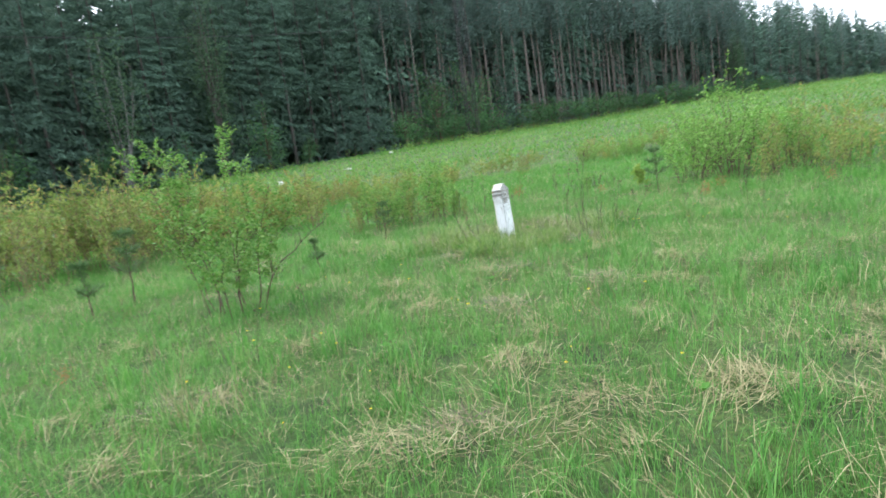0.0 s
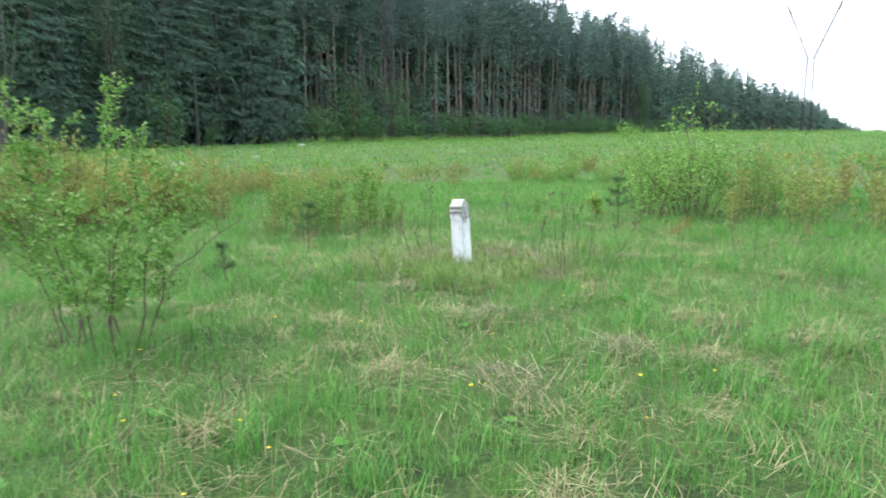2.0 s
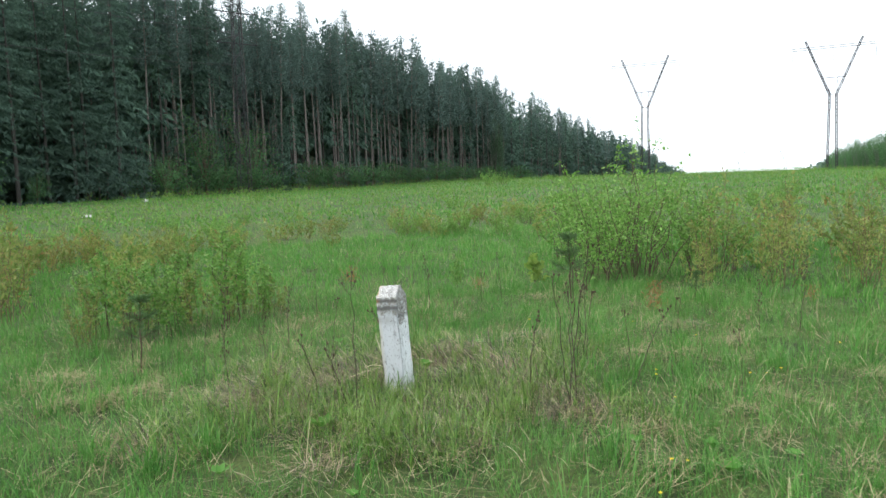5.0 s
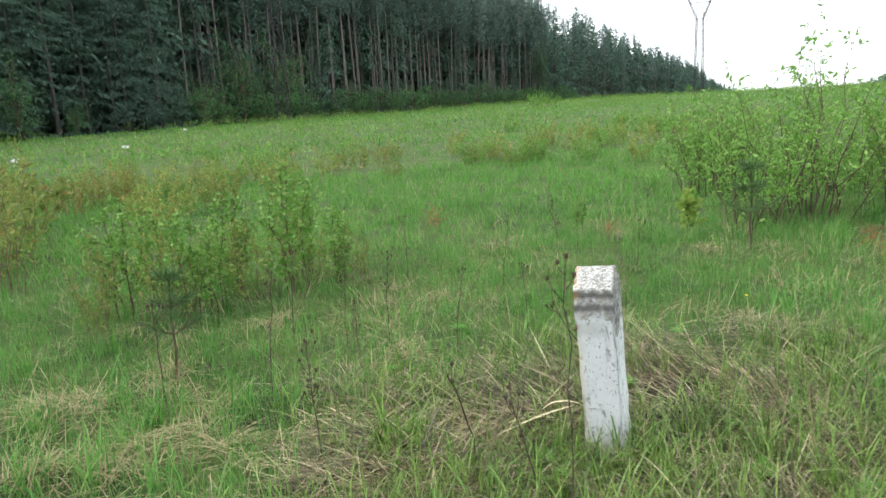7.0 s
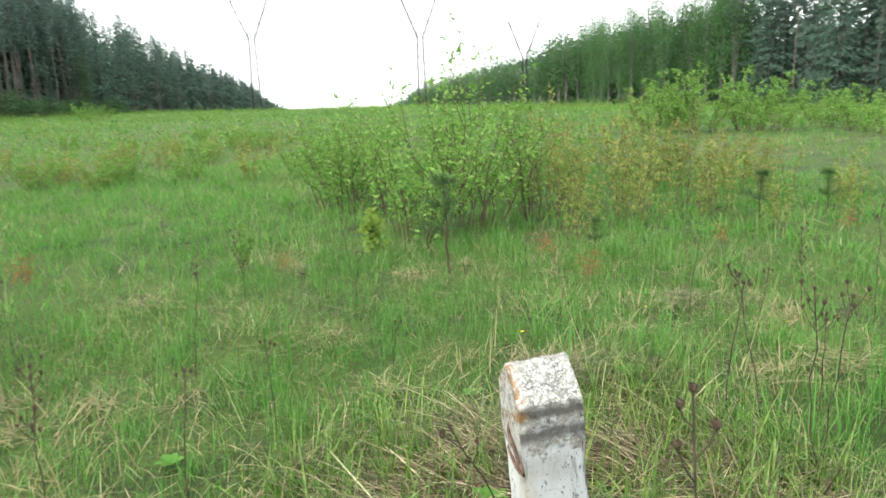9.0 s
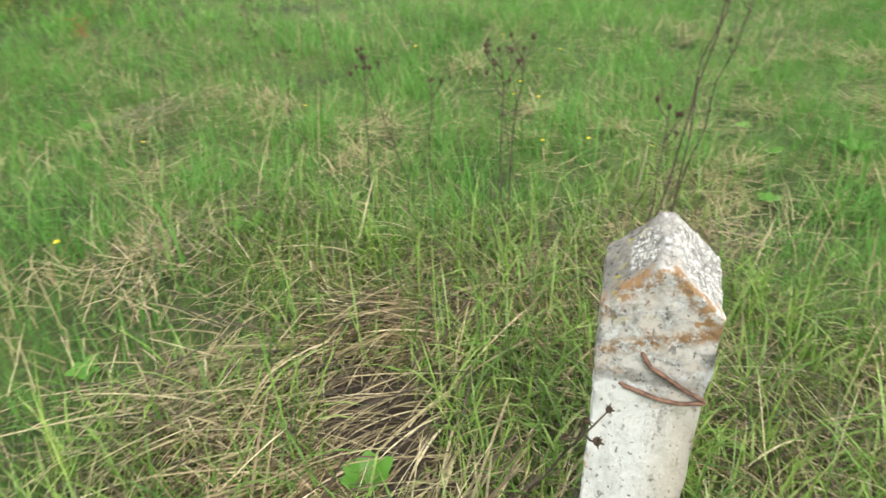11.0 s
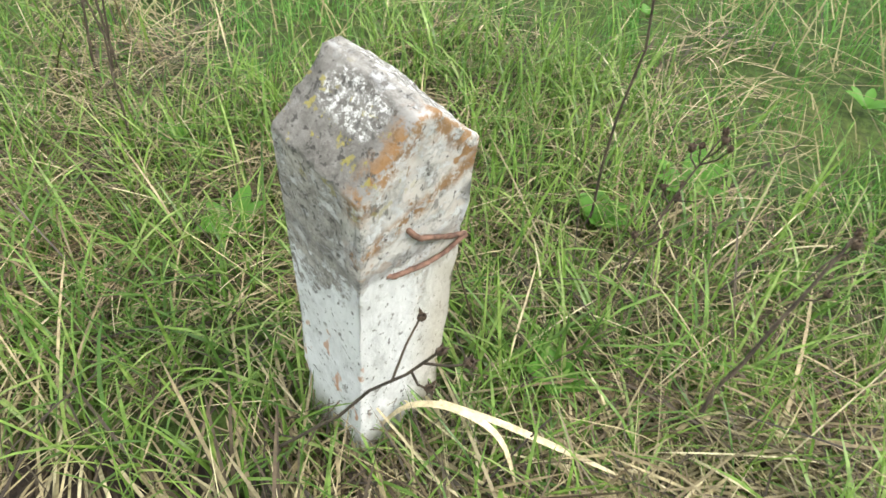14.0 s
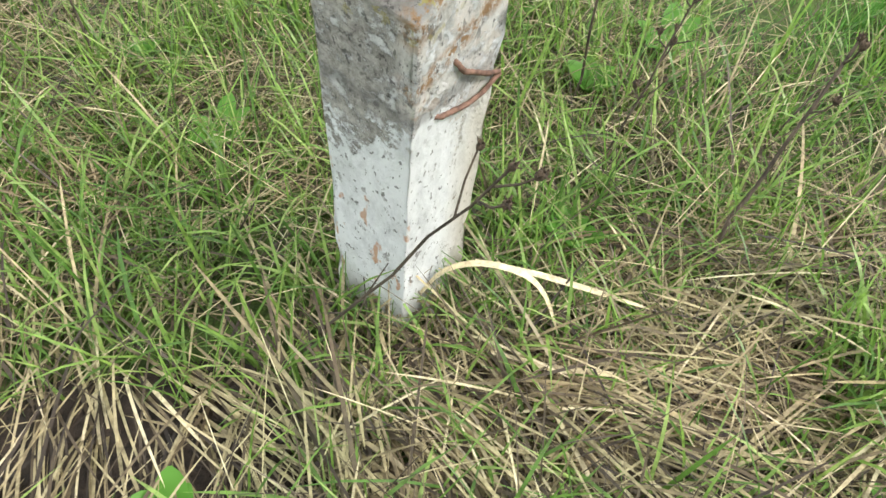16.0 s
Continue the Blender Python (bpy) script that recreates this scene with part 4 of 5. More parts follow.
gw = np.random.default_rng(29)
for k in range(18):
    stand(willow3, gw.uniform(-4, 16), gw.uniform(19, 34), gw.uniform(0, 360), gw.uniform(0.4, 0.62), copy=True)

# thin yellowish shoots beside the willow and the thicket on the other side
shoots = [build_shrub("meadowsweet_shrub", 61 + k, hh, ww, nn, 9, 8, 0.058, 0.32, M_MEADOW, M_REDSTEM, 0.2, 0.5, 0.005, -0.7) for k, (hh, ww, nn) in enumerate(((1.15, 0.8, 9), (0.95, 0.9, 8), (1.35, 1.0, 12)))]
for ob in shoots:
    tagged(ob, MEADOW_TXT, "shrub", "meadowsweet shrubs")
SHOOT_AT = [(6.0, 11.5, 0.95), (6.6, 11.0, 1.0), (7.2, 11.4, 1.1), (7.4, 10.4, 0.95), (6.9, 12.2, 1.15), (8.1, 10.9, 1.0), (8.6, 10.0, 0.85), (7.9, 12.3, 1.15), (8.9, 11.6, 1.1), (9.4, 10.6, 0.9), (9.9, 11.8, 1.0), (5.5, 11.2, 0.6),
            (8.4, 9.2, 0.6), (9.6, 9.4, 0.7), (10.6, 10.9, 0.9), (7.0, 9.7, 0.5), (10.4, 13.0, 1.1), (9.2, 13.4, 1.1), (11.4, 12.4, 1.0)]
g0 = np.random.default_rng(5)
SHOOT_AT += [(-0.9, 12.1, 0.65), (-0.3, 12.4, 0.7), (0.15, 12.7, 0.65), (0.5, 12.5, 0.6), (-1.3, 11.9, 0.55), (-0.6, 13.0, 0.65), (0.0, 13.3, 0.6)]
for k in range(58):
    t = g0.random()
    SHOOT_AT.append((-7.6 + 4.6 * t + g0.normal(0, 0.75), 10.3 + 6.2 * t + g0.normal(0, 0.9), 1.58 - 0.45 * t + g0.normal(0, 0.12)))
for k in range(16):
    SHOOT_AT.append((g0.uniform(-9, 1), g0.uniform(15.5, 22), g0.uniform(0.6, 0.85)))
for k in range(56):
    u = g0.random()
    SHOOT_AT.append((-6 + 23 * u + g0.normal(0, 1), 20 + 6.5 * u + g0.normal(0, 1.8), g0.uniform(0.5, 0.85)))
for k in range(46):
    SHOOT_AT.append((g0.uniform(-9.5, -0.5), g0.uniform(15.5, 24), g0.uniform(0.6, 0.95)))
light = tagged(build_shrub("meadowsweet_shrub", 66, 1.1, 1.1, 7, 6, 10, 0.085, 0.42, M_MEADOW, M_REDSTEM, 0.1, 0.5, 0.006, -0.4), MEADOW_TXT, "shrub", "meadowsweet shrubs")
rusty = tagged(build_shrub("meadowsweet_shrub", 67, 1.1, 1.1, 9, 6, 8, 0.075, 0.40, M_MEADOWRED, M_REDSTEM, 0.1, 0.5, 0.006, -0.5), "brownish-red young meadowsweet shrub in the green thicket", "shrub", "meadowsweet shrubs")
used = set()
for x, y, sc in SHOOT_AT:
    proto = (rusty if g0.random() < (0.45 if x < -2 else 0.2) else light) if np.hypot(x, y - 4) > 11 else shoots[len(used) % 3 if len(used) < 3 else int(g0.integers(3))]
    stand(proto, x, y, g0.uniform(0, 360), sc, copy=proto.name in used)
    used.add(proto.name)


# ---------------------------------------------------------------- young pines
def build_young_pine(seed, height, whorls):
    g = np.random.default_rng(seed)
    root = new("young_pine")
    h = Heap()
    top = np.array([g.normal(0, 0.05), g.normal(0, 0.05), height])
    line = bent(g, (0, 0, -0.03), top, 0.012)
    h.add(*tube(line, 0.010, 0.004, 6))
    part("stem", h.mesh("stem", M_STEM), root)
    P, D = [], []
    for k in range(whorls):
        f = 0.5 + 0.5 * k / max(whorls - 1, 1)
        o = line[0] * (1 - f) + top * f
        for j in range(5):
            a = j * 1.257 + g.random()
            e = o + np.array([math.cos(a), math.sin(a), 0.55]) * height * 0.32 * (1.25 - f) * g.uniform(0.8, 1.3)
            hb = Heap()
            hb.add(*tube([o, (o + e) / 2, e], 0.004, 0.003, 4))
            part("branch", hb.mesh("branch", M_STEM), root)
            q = g.random(64)[:, None] * 0.85 + 0.15
            P.append(o * (1 - q) + e * q)
            D.append((e - o) / np.linalg.norm(e - o) * 0.9 + g.normal(size=(64, 3)) * 0.6)
    q = g.random(160)[:, None] * 0.4 + 0.6
    P.append(line[0] * (1 - q) + top * q)
    D.append(g.normal(size=(160, 3)) * 0.6 + [0, 0, 0.8])
    h = Heap()
    p, d = np.concatenate(P), np.concatenate(D)
    h.add(*leaves(p, d, g.uniform(0.06, 0.10, len(p)), 0.06, g))
    part("needles", h.mesh("needles", M_NEEDLE), root)
    return tagged(root, "small young pine with a bare stem and needle tuft", "young pine", "young pines in the meadow")


yp1, yp2 = build_young_pine(71, 0.68, 3), build_young_pine(72, 0.52, 2)
stand(yp1, -3.5, 7.7, 0, 1.2)
stand(yp2, -3.75, 7.25, 0, 1.15)
for x, y, k, sc, tn in ((-1.5, 8.6, 1, 0.8, 40), (3.97, 11.65, 0, 1.1, 90), (7.6, 10.0, 1, 1.0, 30), (8.3, 9.4, 1, 0.9, 220), (5.2, 10.9, 1, 0.6, 200), (-0.79, 10.88, 0, 0.9, 300)):
    stand((yp1, yp2)[k], x, y, tn, sc, copy=True)


def build_red_plant(seed):
    g = np.random.default_rng(seed)
    root = tagged(new("withered_pine_seedling"), "tiny withered seedling with rusty orange needles", "seedling", "withered seedlings")
    h = Heap()
    h.add(*tube([(0, 0, -0.02), (0.01, 0.01, 0.12), (0.02, 0, 0.26)], 0.005, 0.002, 5))
    part("stem", h.mesh("stem", M_REDSTEM), root)
    n = 150
    q = g.uniform(0.3, 1, n)
    p = np.stack([g.normal(0, 0.05, n), g.normal(0, 0.05, n), 0.26 * q], 1)
    h = Heap()
    h.add(*leaves(p, g.normal(size=(n, 3)) + [0, 0, 0.3], g.uniform(0.04, 0.07, n), 0.10, g))
    part("needles", h.mesh("needles", M_RUSTLEAF), root)
    return root


red = build_red_plant(81)
stand(red, 4.35, 10.58, 0)
for x, y, sc, tn in ((4.9, 11.25, 0.9, 50), (6.0, 10.0, 0.8, 100), (1.9, 14.5, 1.1, 20), (-2.8, 4.9, 0.6, 0), (7.3, 9.1, 0.9, 260), (3.3, 12.9, 0.8, 80)):
    stand(red, x, y, tn, sc, copy=True)


# ---------------------------------------------------------------- dead stalks of last year
def build_stalk(seed, height, heads, lean, thick=0.0035):
    g = np.random.default_rng(seed)
    root = tagged(new("dead_flower_stalk"), "dark dead flower stalk with dry brown seed heads", "dead stalk", "dead stalks in the grass")
    top = np.array([lean, g.normal(0, 0.03), height])
    line = bent(g, (0, 0, -0.03), top, 0.010 * height, 8)
    h = Heap()
    h.add(*tube(line, thick, thick * 0.55, 6))
    tips = []
    for k in range(heads):
        f = g.uniform(0.80, 0.97) if heads < 8 else g.uniform(0.5, 0.97)
        i = min(int(f * 7), 6)
        o = line[i] + (line[i + 1] - line[i]) * (f * 7 - i)
        a = g.random() * 6.283
        L = g.uniform(0.03, 0.09)
        e = o + np.array([math.cos(a) * 0.6, math.sin(a) * 0.6, 0.9]) * L
        h.add(*tube([o, o * 0.5 + e * 0.5 + [math.cos(a) * 0.006, math.sin(a) * 0.006, 0], e], 0.0018, 0.0014, 5))
        tips.append(e)
    tips.append(line[-1])
    for k in range(4):
        i = g.integers(1, 6)
        o = line[i]
        e = o + g.normal(size=3) * 0.03 + [0, 0, -0.01]
        h.add(*tube([o, e], 0.002, 0.001, 3))
    part("stem", h.mesh("stem", M_DEAD), root)
    for e in tips:
        s = g.uniform(0.6, 0.95)
        h = Heap()
        prof = [(0.002, -0.006), (0.0065, 0.0), (0.0085, 0.007), (0.0075, 0.013), (0.003, 0.016)]
        w = np.linspace(0, 6.283, 8, endpoint=False)
        v = np.array([[(r * s * (1 + 0.15 * math.sin(3 * b + k)) * math.cos(b), r * s * math.sin(b), z * s) for b in w] for k, (r, z) in enumerate(prof)]).reshape(-1, 3) + e
        i = np.arange(4)[:, None] * 8
        k = np.arange(8)[None]
        f = np.stack([i + k, i + (k + 1) % 8, i + 8 + (k + 1) % 8, i + 8 + k], -1).reshape(-1, 4)
        h.add(v, f)
        h.add(*leaves(np.repeat(e[None] + [0, 0, 0.008 * s], 14, 0), g.normal(size=(14, 3)) + [0, 0, 0.9], g.uniform(0.008, 0.014, 14), 0.3, g))
        part("seed_head", h.mesh("seed_head", M_HEAD), root)
    return root


stalks = [build_stalk(91, 0.80, 4, 0.10), build_stalk(92, 0.62, 3, -0.04), build_stalk(93, 0.95, 3, 0.16), build_stalk(94, 0.70, 12, 0.05)]
STALK_AT = [(4.31, 8.71, 0, 0, 0.9), (2.51, 9.15, 1, 80, 0.95), (1.86, 8.30, 2, 190, 0.95), (2.72, 8.8, 1, 300, 0.8), (-0.15, 9.45, 3, 90, 0.8), (0.44, 10.78, 3, 10, 0.85), (0.80, 10.55, 1, 130, 0.8), (1.35, 10.7, 1, 330, 0.75), (0.20, 10.45, 3, 60, 0.6),
            (-0.3, 10.4, 0, 30, 0.85), (-0.82, 10.5, 1, 30, 0.95), (0.2, 10.9, 2, 260, 0.7), (-0.1, 11.2, 1, 170, 0.95), (2.0, 10.6, 1, 20, 0.6), (1.55, 11.6, 0, 290, 0.8), (2.3, 12.1, 3, 140, 0.9), (2.7, 11.5, 1, 10, 0.8), (3.2, 12.0, 0, 100, 0.75),
            (1.0, 12.4, 1, 200, 0.9), (0.5, 12.8, 3, 230, 0.9), (3.4, 9.2, 1, 75, 0.75), (3.9, 9.7, 0, 310, 0.7), (4.3, 9.1, 3, 15, 0.8), (3.1, 8.1, 1, 190, 0.7), (-1.0, 5.2, 1, 280, 0.7), (-1.3, 4.6, 0, 10, 0.6), (2.5, 13.3, 2, 60, 0.7)]
# stalks round the post, each from its foot to its tip
for k, (x0, y0, x1, y1, top, heads, thick) in enumerate(((0.565, 8.69, 0.57, 8.766, 0.945, 3, 0.0035), (0.45, 9.25, 0.29, 9.09, 0.50, 2, 0.0048), (1.85, 8.28, 1.95, 8.18, 1.08, 3, 0.004), (1.90, 8.30, 1.86, 8.18, 0.98, 2, 0.004),
                                                         (2.50, 8.50, 2.80, 8.47, 0.58, 4, 0.0035), (0.57, 8.93, 0.48, 8.80, 0.46, 9, 0.003), (1.70, 8.55, 1.74, 8.47, 0.62, 4, 0.0035), (2.455, 8.99, 2.47, 9.13, 0.66, 4, 0.0032), (2.17, 8.76, 2.18, 8.79, 0.72, 5, 0.0036), (2.20, 8.74, 2.20, 8.68, 0.70, 4, 0.0032))):
    ob = build_stalk(120 + k, top, heads, math.hypot(x1 - x0, y1 - y0), thick)
    stand(ob, x0, y0, math.degrees(math.atan2(y1 - y0, x1 - x0)))
for k, (x, y, kind, tn, sc) in enumerate(STALK_AT):
    first = [q[2] for q in STALK_AT].index(kind) == k
    stand(stalks[kind], x, y, tn, sc, copy=not first)

def build_dry_tuft(seed, n, height):
    """A sheaf of tall pale stems of last year's grass."""
    g = np.random.default_rng(seed)
    root = tagged(new("dry_grass_tuft"), "sheaf of tall pale dry grass stems in green grass", "dry grass", "dry grass tufts")
    for k in range(n):
        a, out = g.random() * 6.283, g.uniform(0.05, 0.22)
        h = Heap()
        line = bent(g, (g.normal(0, 0.04), g.normal(0, 0.04), -0.02), (math.cos(a) * out, math.sin(a) * out, height * g.uniform(0.6, 1.0)), 0.008, 6)
        h.add(*tube(line, 0.0019, 0.0009, 4))
        part("stem", h.mesh("stem", M_STRAW_WALK), root)
    return root


tuft = build_dry_tuft(141, 9, 0.50)
stand(tuft, -1.45, 3.65, 0)
for x, y, tn, sc in ((-1.71, 4.25, 120, 0.8), (-1.25, 3.95, 240, 0.7), (1.75, 6.0, 60, 0.5), (-2.3, 5.3, 10, 0.7)):
    stand(tuft, x, y, tn, sc, copy=True)

# the broken stalk that leans across the foot of the post
foot, tip = Vector((1.165, 9.325, 0.0)), Vector((0.89, 9.43, 0.565))
fallen = build_stalk(95, (tip - foot).length, 3, 0.0, 0.0034)
tagged(fallen, "broken dark stalk leaning across the foot of the post", "dead stalk")
fallen.matrix_basis = Matrix.Translation(foot) @ (tip - foot).to_track_quat("Z", "Y").to_matrix().to_4x4()

# a dead branch lying slanted in the grass
h = Heap()
gb = np.random.default_rng(3)
line = bent(gb, (0, 0, 0), (0.62, 0.35, 0.55), 0.012, 8)
h.add(*tube(line, 0.008, 0.003, 6))
for k in range(6):
    o = line[2 + k % 6]
    h.add(*tube([o, o + gb.normal(size=3) * 0.06 + [0.03, 0, 0.05]], 0.004, 0.0015, 4))
stand(tagged(new("dead_branch", h.mesh("dead_branch", M_DEAD)), "dark dead branch slanting up out of the grass", "branch"), -2.15, 8.35, 0, 1.2, 0.03)


# ---------------------------------------------------------------- herbs and flowers
def build_herb(seed, n, length, wide, up):
    g = np.random.default_rng(seed)
    root = tagged(new("leafy_herb"), "low green herb with broad leaves in the grass", "herb", "herbs in the grass")
    for k in range(n):
        a = k * 6.283 / n + g.normal(0, 0.2)
        L = length * g.uniform(0.7, 1.1)
        t = np.linspace(0, 1, 7)
        r = L * t * math.cos(up) * (1 - 0.15 * t)
        z = L * (t * math.sin(up) - 0.35 * t ** 2 * math.sin(up)) + 0.02
        half = wide * L * np.sin(np.pi * np.clip(t * 0.93 + 0.05, 0, 1)) ** 0.8
        d, s = np.array([math.cos(a), math.sin(a)]), np.array([-math.sin(a), math.cos(a)])
        mid = np.stack([d[0] * r, d[1] * r, z], 1)
        le = mid + np.stack([s[0] * half, s[1] * half, half * 0.3], 1)
        ri = mid + np.stack([-s[0] * half, -s[1] * half, half * 0.3], 1)
        v = np.stack([le, mid, ri], 1).reshape(-1, 3)
        i = np.arange(6)[:, None] * 3
        f = np.concatenate([i + [0, 1, 4, 3], i + [1, 2, 5, 4]])
        h = Heap()
        h.add(v, f)
        part("leaf", h.mesh("leaf", M_HERB), root)
    return root


herbs = [build_herb(101, 7, 0.15, 0.16, 0.7), build_herb(102, 5, 0.11, 0.26, 0.5), build_herb(103, 9, 0.10, 0.2, 0.9)]
gh = np.random.default_rng(17)
HERB_AT = [(0.18, 9.46, 0), (0.24, 9.44, 2), (0.14, 9.40, 2), (2.6, 9.6, 0), (0.54, 8.70, 2), (1.40, 8.77, 0), (1.62, 8.5, 2), (1.36, 9.62, 2), (0.70, 9.45, 1), (0.66, 9.12, 2), (0.32, 8.57, 0), (0.25, 9.7, 0), (0.75, 9.75, 1)]
while len(HERB_AT) < 44:
    HERB_AT.append((gh.uniform(-1.8, 4.2), gh.uniform(3.0, 11.5), int(gh.integers(3))))
for k, (x, y, kind) in enumerate(HERB_AT):
    first = [q[2] for q in HERB_AT].index(kind) == k
    stand(herbs[kind], x, y, gh.uniform(0, 360), gh.uniform(0.5, 0.9) if k > 12 else gh.uniform(0.8, 1.2), 0.0, copy=not first)


def build_buttercup(seed):
    g = np.random.default_rng(seed)
    root = tagged(new("yellow_flower"), "small yellow meadow flower on a thin green stem", "flower", "yellow flowers in the grass")
    h = Heap()
    h.add(*tube([(0, 0, 0), (0.01, 0, 0.12), (0.005, 0.01, 0.24)], 0.0015, 0.001, 4))
    part("stem", h.mesh("stem", M_HERB), root)
    h = Heap()
    a = np.arange(6) * 1.047
    d = np.stack([np.cos(a), np.sin(a), np.full(6, 0.5)], 1)
    h.add(*leaves(np.repeat([[0.005, 0.01, 0.24]], 6, 0), d, np.full(6, 0.014), 0.9, g))
    part("petals", h.mesh("petals", M_YELLOW), root)
    return root


cup = build_buttercup(111)
stand(cup, 0.2, 4.8, 0)
for k in range(46):
    x, y = (gh.uniform(-1.8, 1.8), gh.uniform(3.2, 7.5)) if k < 30 else (gh.uniform(1.5, 4.5), gh.uniform(6.5, 11))
    turn, size = gh.uniform(0, 360), gh.uniform(0.5, 0.9)
    if math.hypot(x - POST_AT.x, y - POST_AT.y) > 1.6:
        stand(cup, x, y, turn, size, copy=True)

# pale rocks that show in the far meadow
def build_rock(seed):
    bm = bmesh.new()
    bmesh.ops.create_icosphere(bm, subdivisions=3, radius=0.5)
    for v in bm.verts:
        k = 1 + 0.35 * noise.noise(v.co * 2.2 + Vector((seed, 0, 0))) + 0.12 * noise.noise(v.co * 6)
        v.co = Vector((v.co.x * k * 1.3, v.co.y * k, v.co.z * k * 0.55 + 0.1))
    me = bpy.data.meshes.new("pale_rock")
    bm.to_mesh(me)
    bm.free()
    me.materials.append(M_ROCK)
    return tagged(new("pale_rock", me), "low pale whitish rock lying in the far meadow", "rock", "pale rocks in the meadow")


for k, (x, y, sc) in enumerate(((-8.1, 37.1, 0.5), (-5.0, 42.8, 0.5), (-3.4, 65.2, 0.6))):
    stand(build_rock(k * 3.7), x, y, k * 70, sc, 0.02)

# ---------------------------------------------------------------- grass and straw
M_SHADED_SOIL = bark_material("dark_humus", (0.010, 0.007, 0.005), (0.045, 0.030, 0.020), 55, 1.0)


def build_shaded_soil(cx, cy, rx, ry):
    """A small uneven patch of bare earth, with shade put into its near-black colour."""
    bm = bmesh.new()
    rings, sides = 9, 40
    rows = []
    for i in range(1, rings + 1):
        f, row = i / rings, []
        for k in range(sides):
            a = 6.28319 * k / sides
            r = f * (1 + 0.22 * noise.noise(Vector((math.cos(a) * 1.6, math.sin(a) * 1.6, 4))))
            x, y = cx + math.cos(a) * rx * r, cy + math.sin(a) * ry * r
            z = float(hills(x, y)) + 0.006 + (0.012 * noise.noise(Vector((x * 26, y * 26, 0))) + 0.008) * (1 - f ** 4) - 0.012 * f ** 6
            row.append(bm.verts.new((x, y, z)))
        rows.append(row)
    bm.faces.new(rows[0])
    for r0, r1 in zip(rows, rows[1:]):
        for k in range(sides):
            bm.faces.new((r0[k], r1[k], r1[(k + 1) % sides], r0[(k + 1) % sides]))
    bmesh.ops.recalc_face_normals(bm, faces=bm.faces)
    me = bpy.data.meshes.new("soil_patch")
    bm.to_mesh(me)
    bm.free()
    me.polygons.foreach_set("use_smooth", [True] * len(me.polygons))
    me.materials.append(M_SHADED_SOIL)
    tagged(new("soil_patch", me), "small patch of earth under combed straw, shade in its near-black colour", "soil", kind="structure")


# laid in near-black so the gaps between the straw look deep in shade
build_shaded_soil(1.48, 9.52, 0.40, 0.21)
# mounds of combed-over dead grass: place and half width
TUSSOCKS = [(0.41, 4.0, 0.22), (-0.33, 2.95, 0.30), (-1.55, 3.85, 0.32), (0.05, 3.1, 0.26), (0.75, 3.15, 0.25), (1.4, 3.15, 0.22), (2.25, 2.8, 0.25), (-1.0, 4.9, 0.18), (0.0, 5.05, 0.16), (0.8, 6.8, 0.28), (1.37, 5.75, 0.30),
            (0.52, 5.3, 0.26), (-0.44, 6.8, 0.22), (-0.1, 5.6, 0.24), (1.85, 5.5, 0.22), (2.85, 5.7, 0.25), (1.74, 8.15, 0.24), (2.45, 9.95, 0.30), (1.7, 9.95, 0.28), (3.25, 8.85, 0.24), (4.05, 9.8, 0.25), (2.1, 13.0, 0.2),
            (3.4, 12.8, 0.2), (0.45, 9.45, 0.2), (-0.75, 9.85, 0.30), (-0.2, 9.3, 0.28), (-1.3, 10.5, 0.30), (-0.8, 10.8, 0.25), (0.75, 10.05, 0.18), (0.15, 7.9, 0.22), (2.9, 9.0, 0.2), (2.2, 6.4, 0.22), (-1.9, 7.6, 0.25)]


def near_tussock(x, y):
    w = np.zeros_like(x)
    for tx, ty, r in TUSSOCKS:
        w = np.maximum(w, np.exp(-((x - tx) ** 2 + (y - ty) ** 2) / (0.5 * r * r)))
    return w


def patchy(x, y, k=1.0):
    return 0.5 + 0.25 * (np.sin(1.7 * k * x + 0.9 * np.sin(1.1 * k * y)) + np.sin(1.4 * k * y + 1.3 * np.sin(0.8 * k * x + 2)))


def off_post(x, y, r=0.0):
    """True outside the post's own footprint."""
    dx, dy = x - POST_AT.x, y - POST_AT.y
    a = radians(POST_TURN)
    lx, ly = dx * math.cos(a) + dy * math.sin(a), -dx * math.sin(a) + dy * math.cos(a)
    return (np.abs(lx) > HA + 0.006 + r) | (np.abs(ly) > HC + 0.006 + r)


HOLLOW = (1.48, 9.52)


def hollow(x, y):
    """1 in the small bare hollow in front of the post, under the combed straw."""
    return np.exp(-((x - HOLLOW[0] + 0.25 * (y - HOLLOW[1])) / 0.32) ** 2 - ((y - HOLLOW[1]) / 0.16) ** 2)


def scatter(n, x0, x1, y0, y1):
    return rng.uniform(x0, x1, n), rng.uniform(y0, y1, n)


def clumped(n, x0, x1, y0, y1, per, spread):
    """Points in little tufts, as grass grows."""
    cx, cy = scatter(n // per, x0, x1, y0, y1)
    x = np.repeat(cx, per) + rng.normal(0, spread, n // per * per)
    y = np.repeat(cy, per) + rng.normal(0, spread, n // per * per)
    return x, y


def in_view(x, y):
    """The part of the meadow that lies along and ahead of the walk."""
    ahead = (y > 1.2) & (x > -0.75 * (y + 1.2) - 0.4) & (x < 0.9 * (y + 1.2) + 0.8)
    side = (x > 1.0) & (y > 0.1 * x + 4.5)
    return ahead | side


def round_post(x, y):
    """1 close to the post, falling to 0 about a metre and a half away."""
    wob = 0.18 * np.sin(5 * x + 2 * y) + 0.14 * np.sin(4.3 * y - 3 * x)
    return step01((1.45 + wob - np.hypot((x - 1.05) / 1.25, (y - 9.15) / 1.05)) / 0.6)


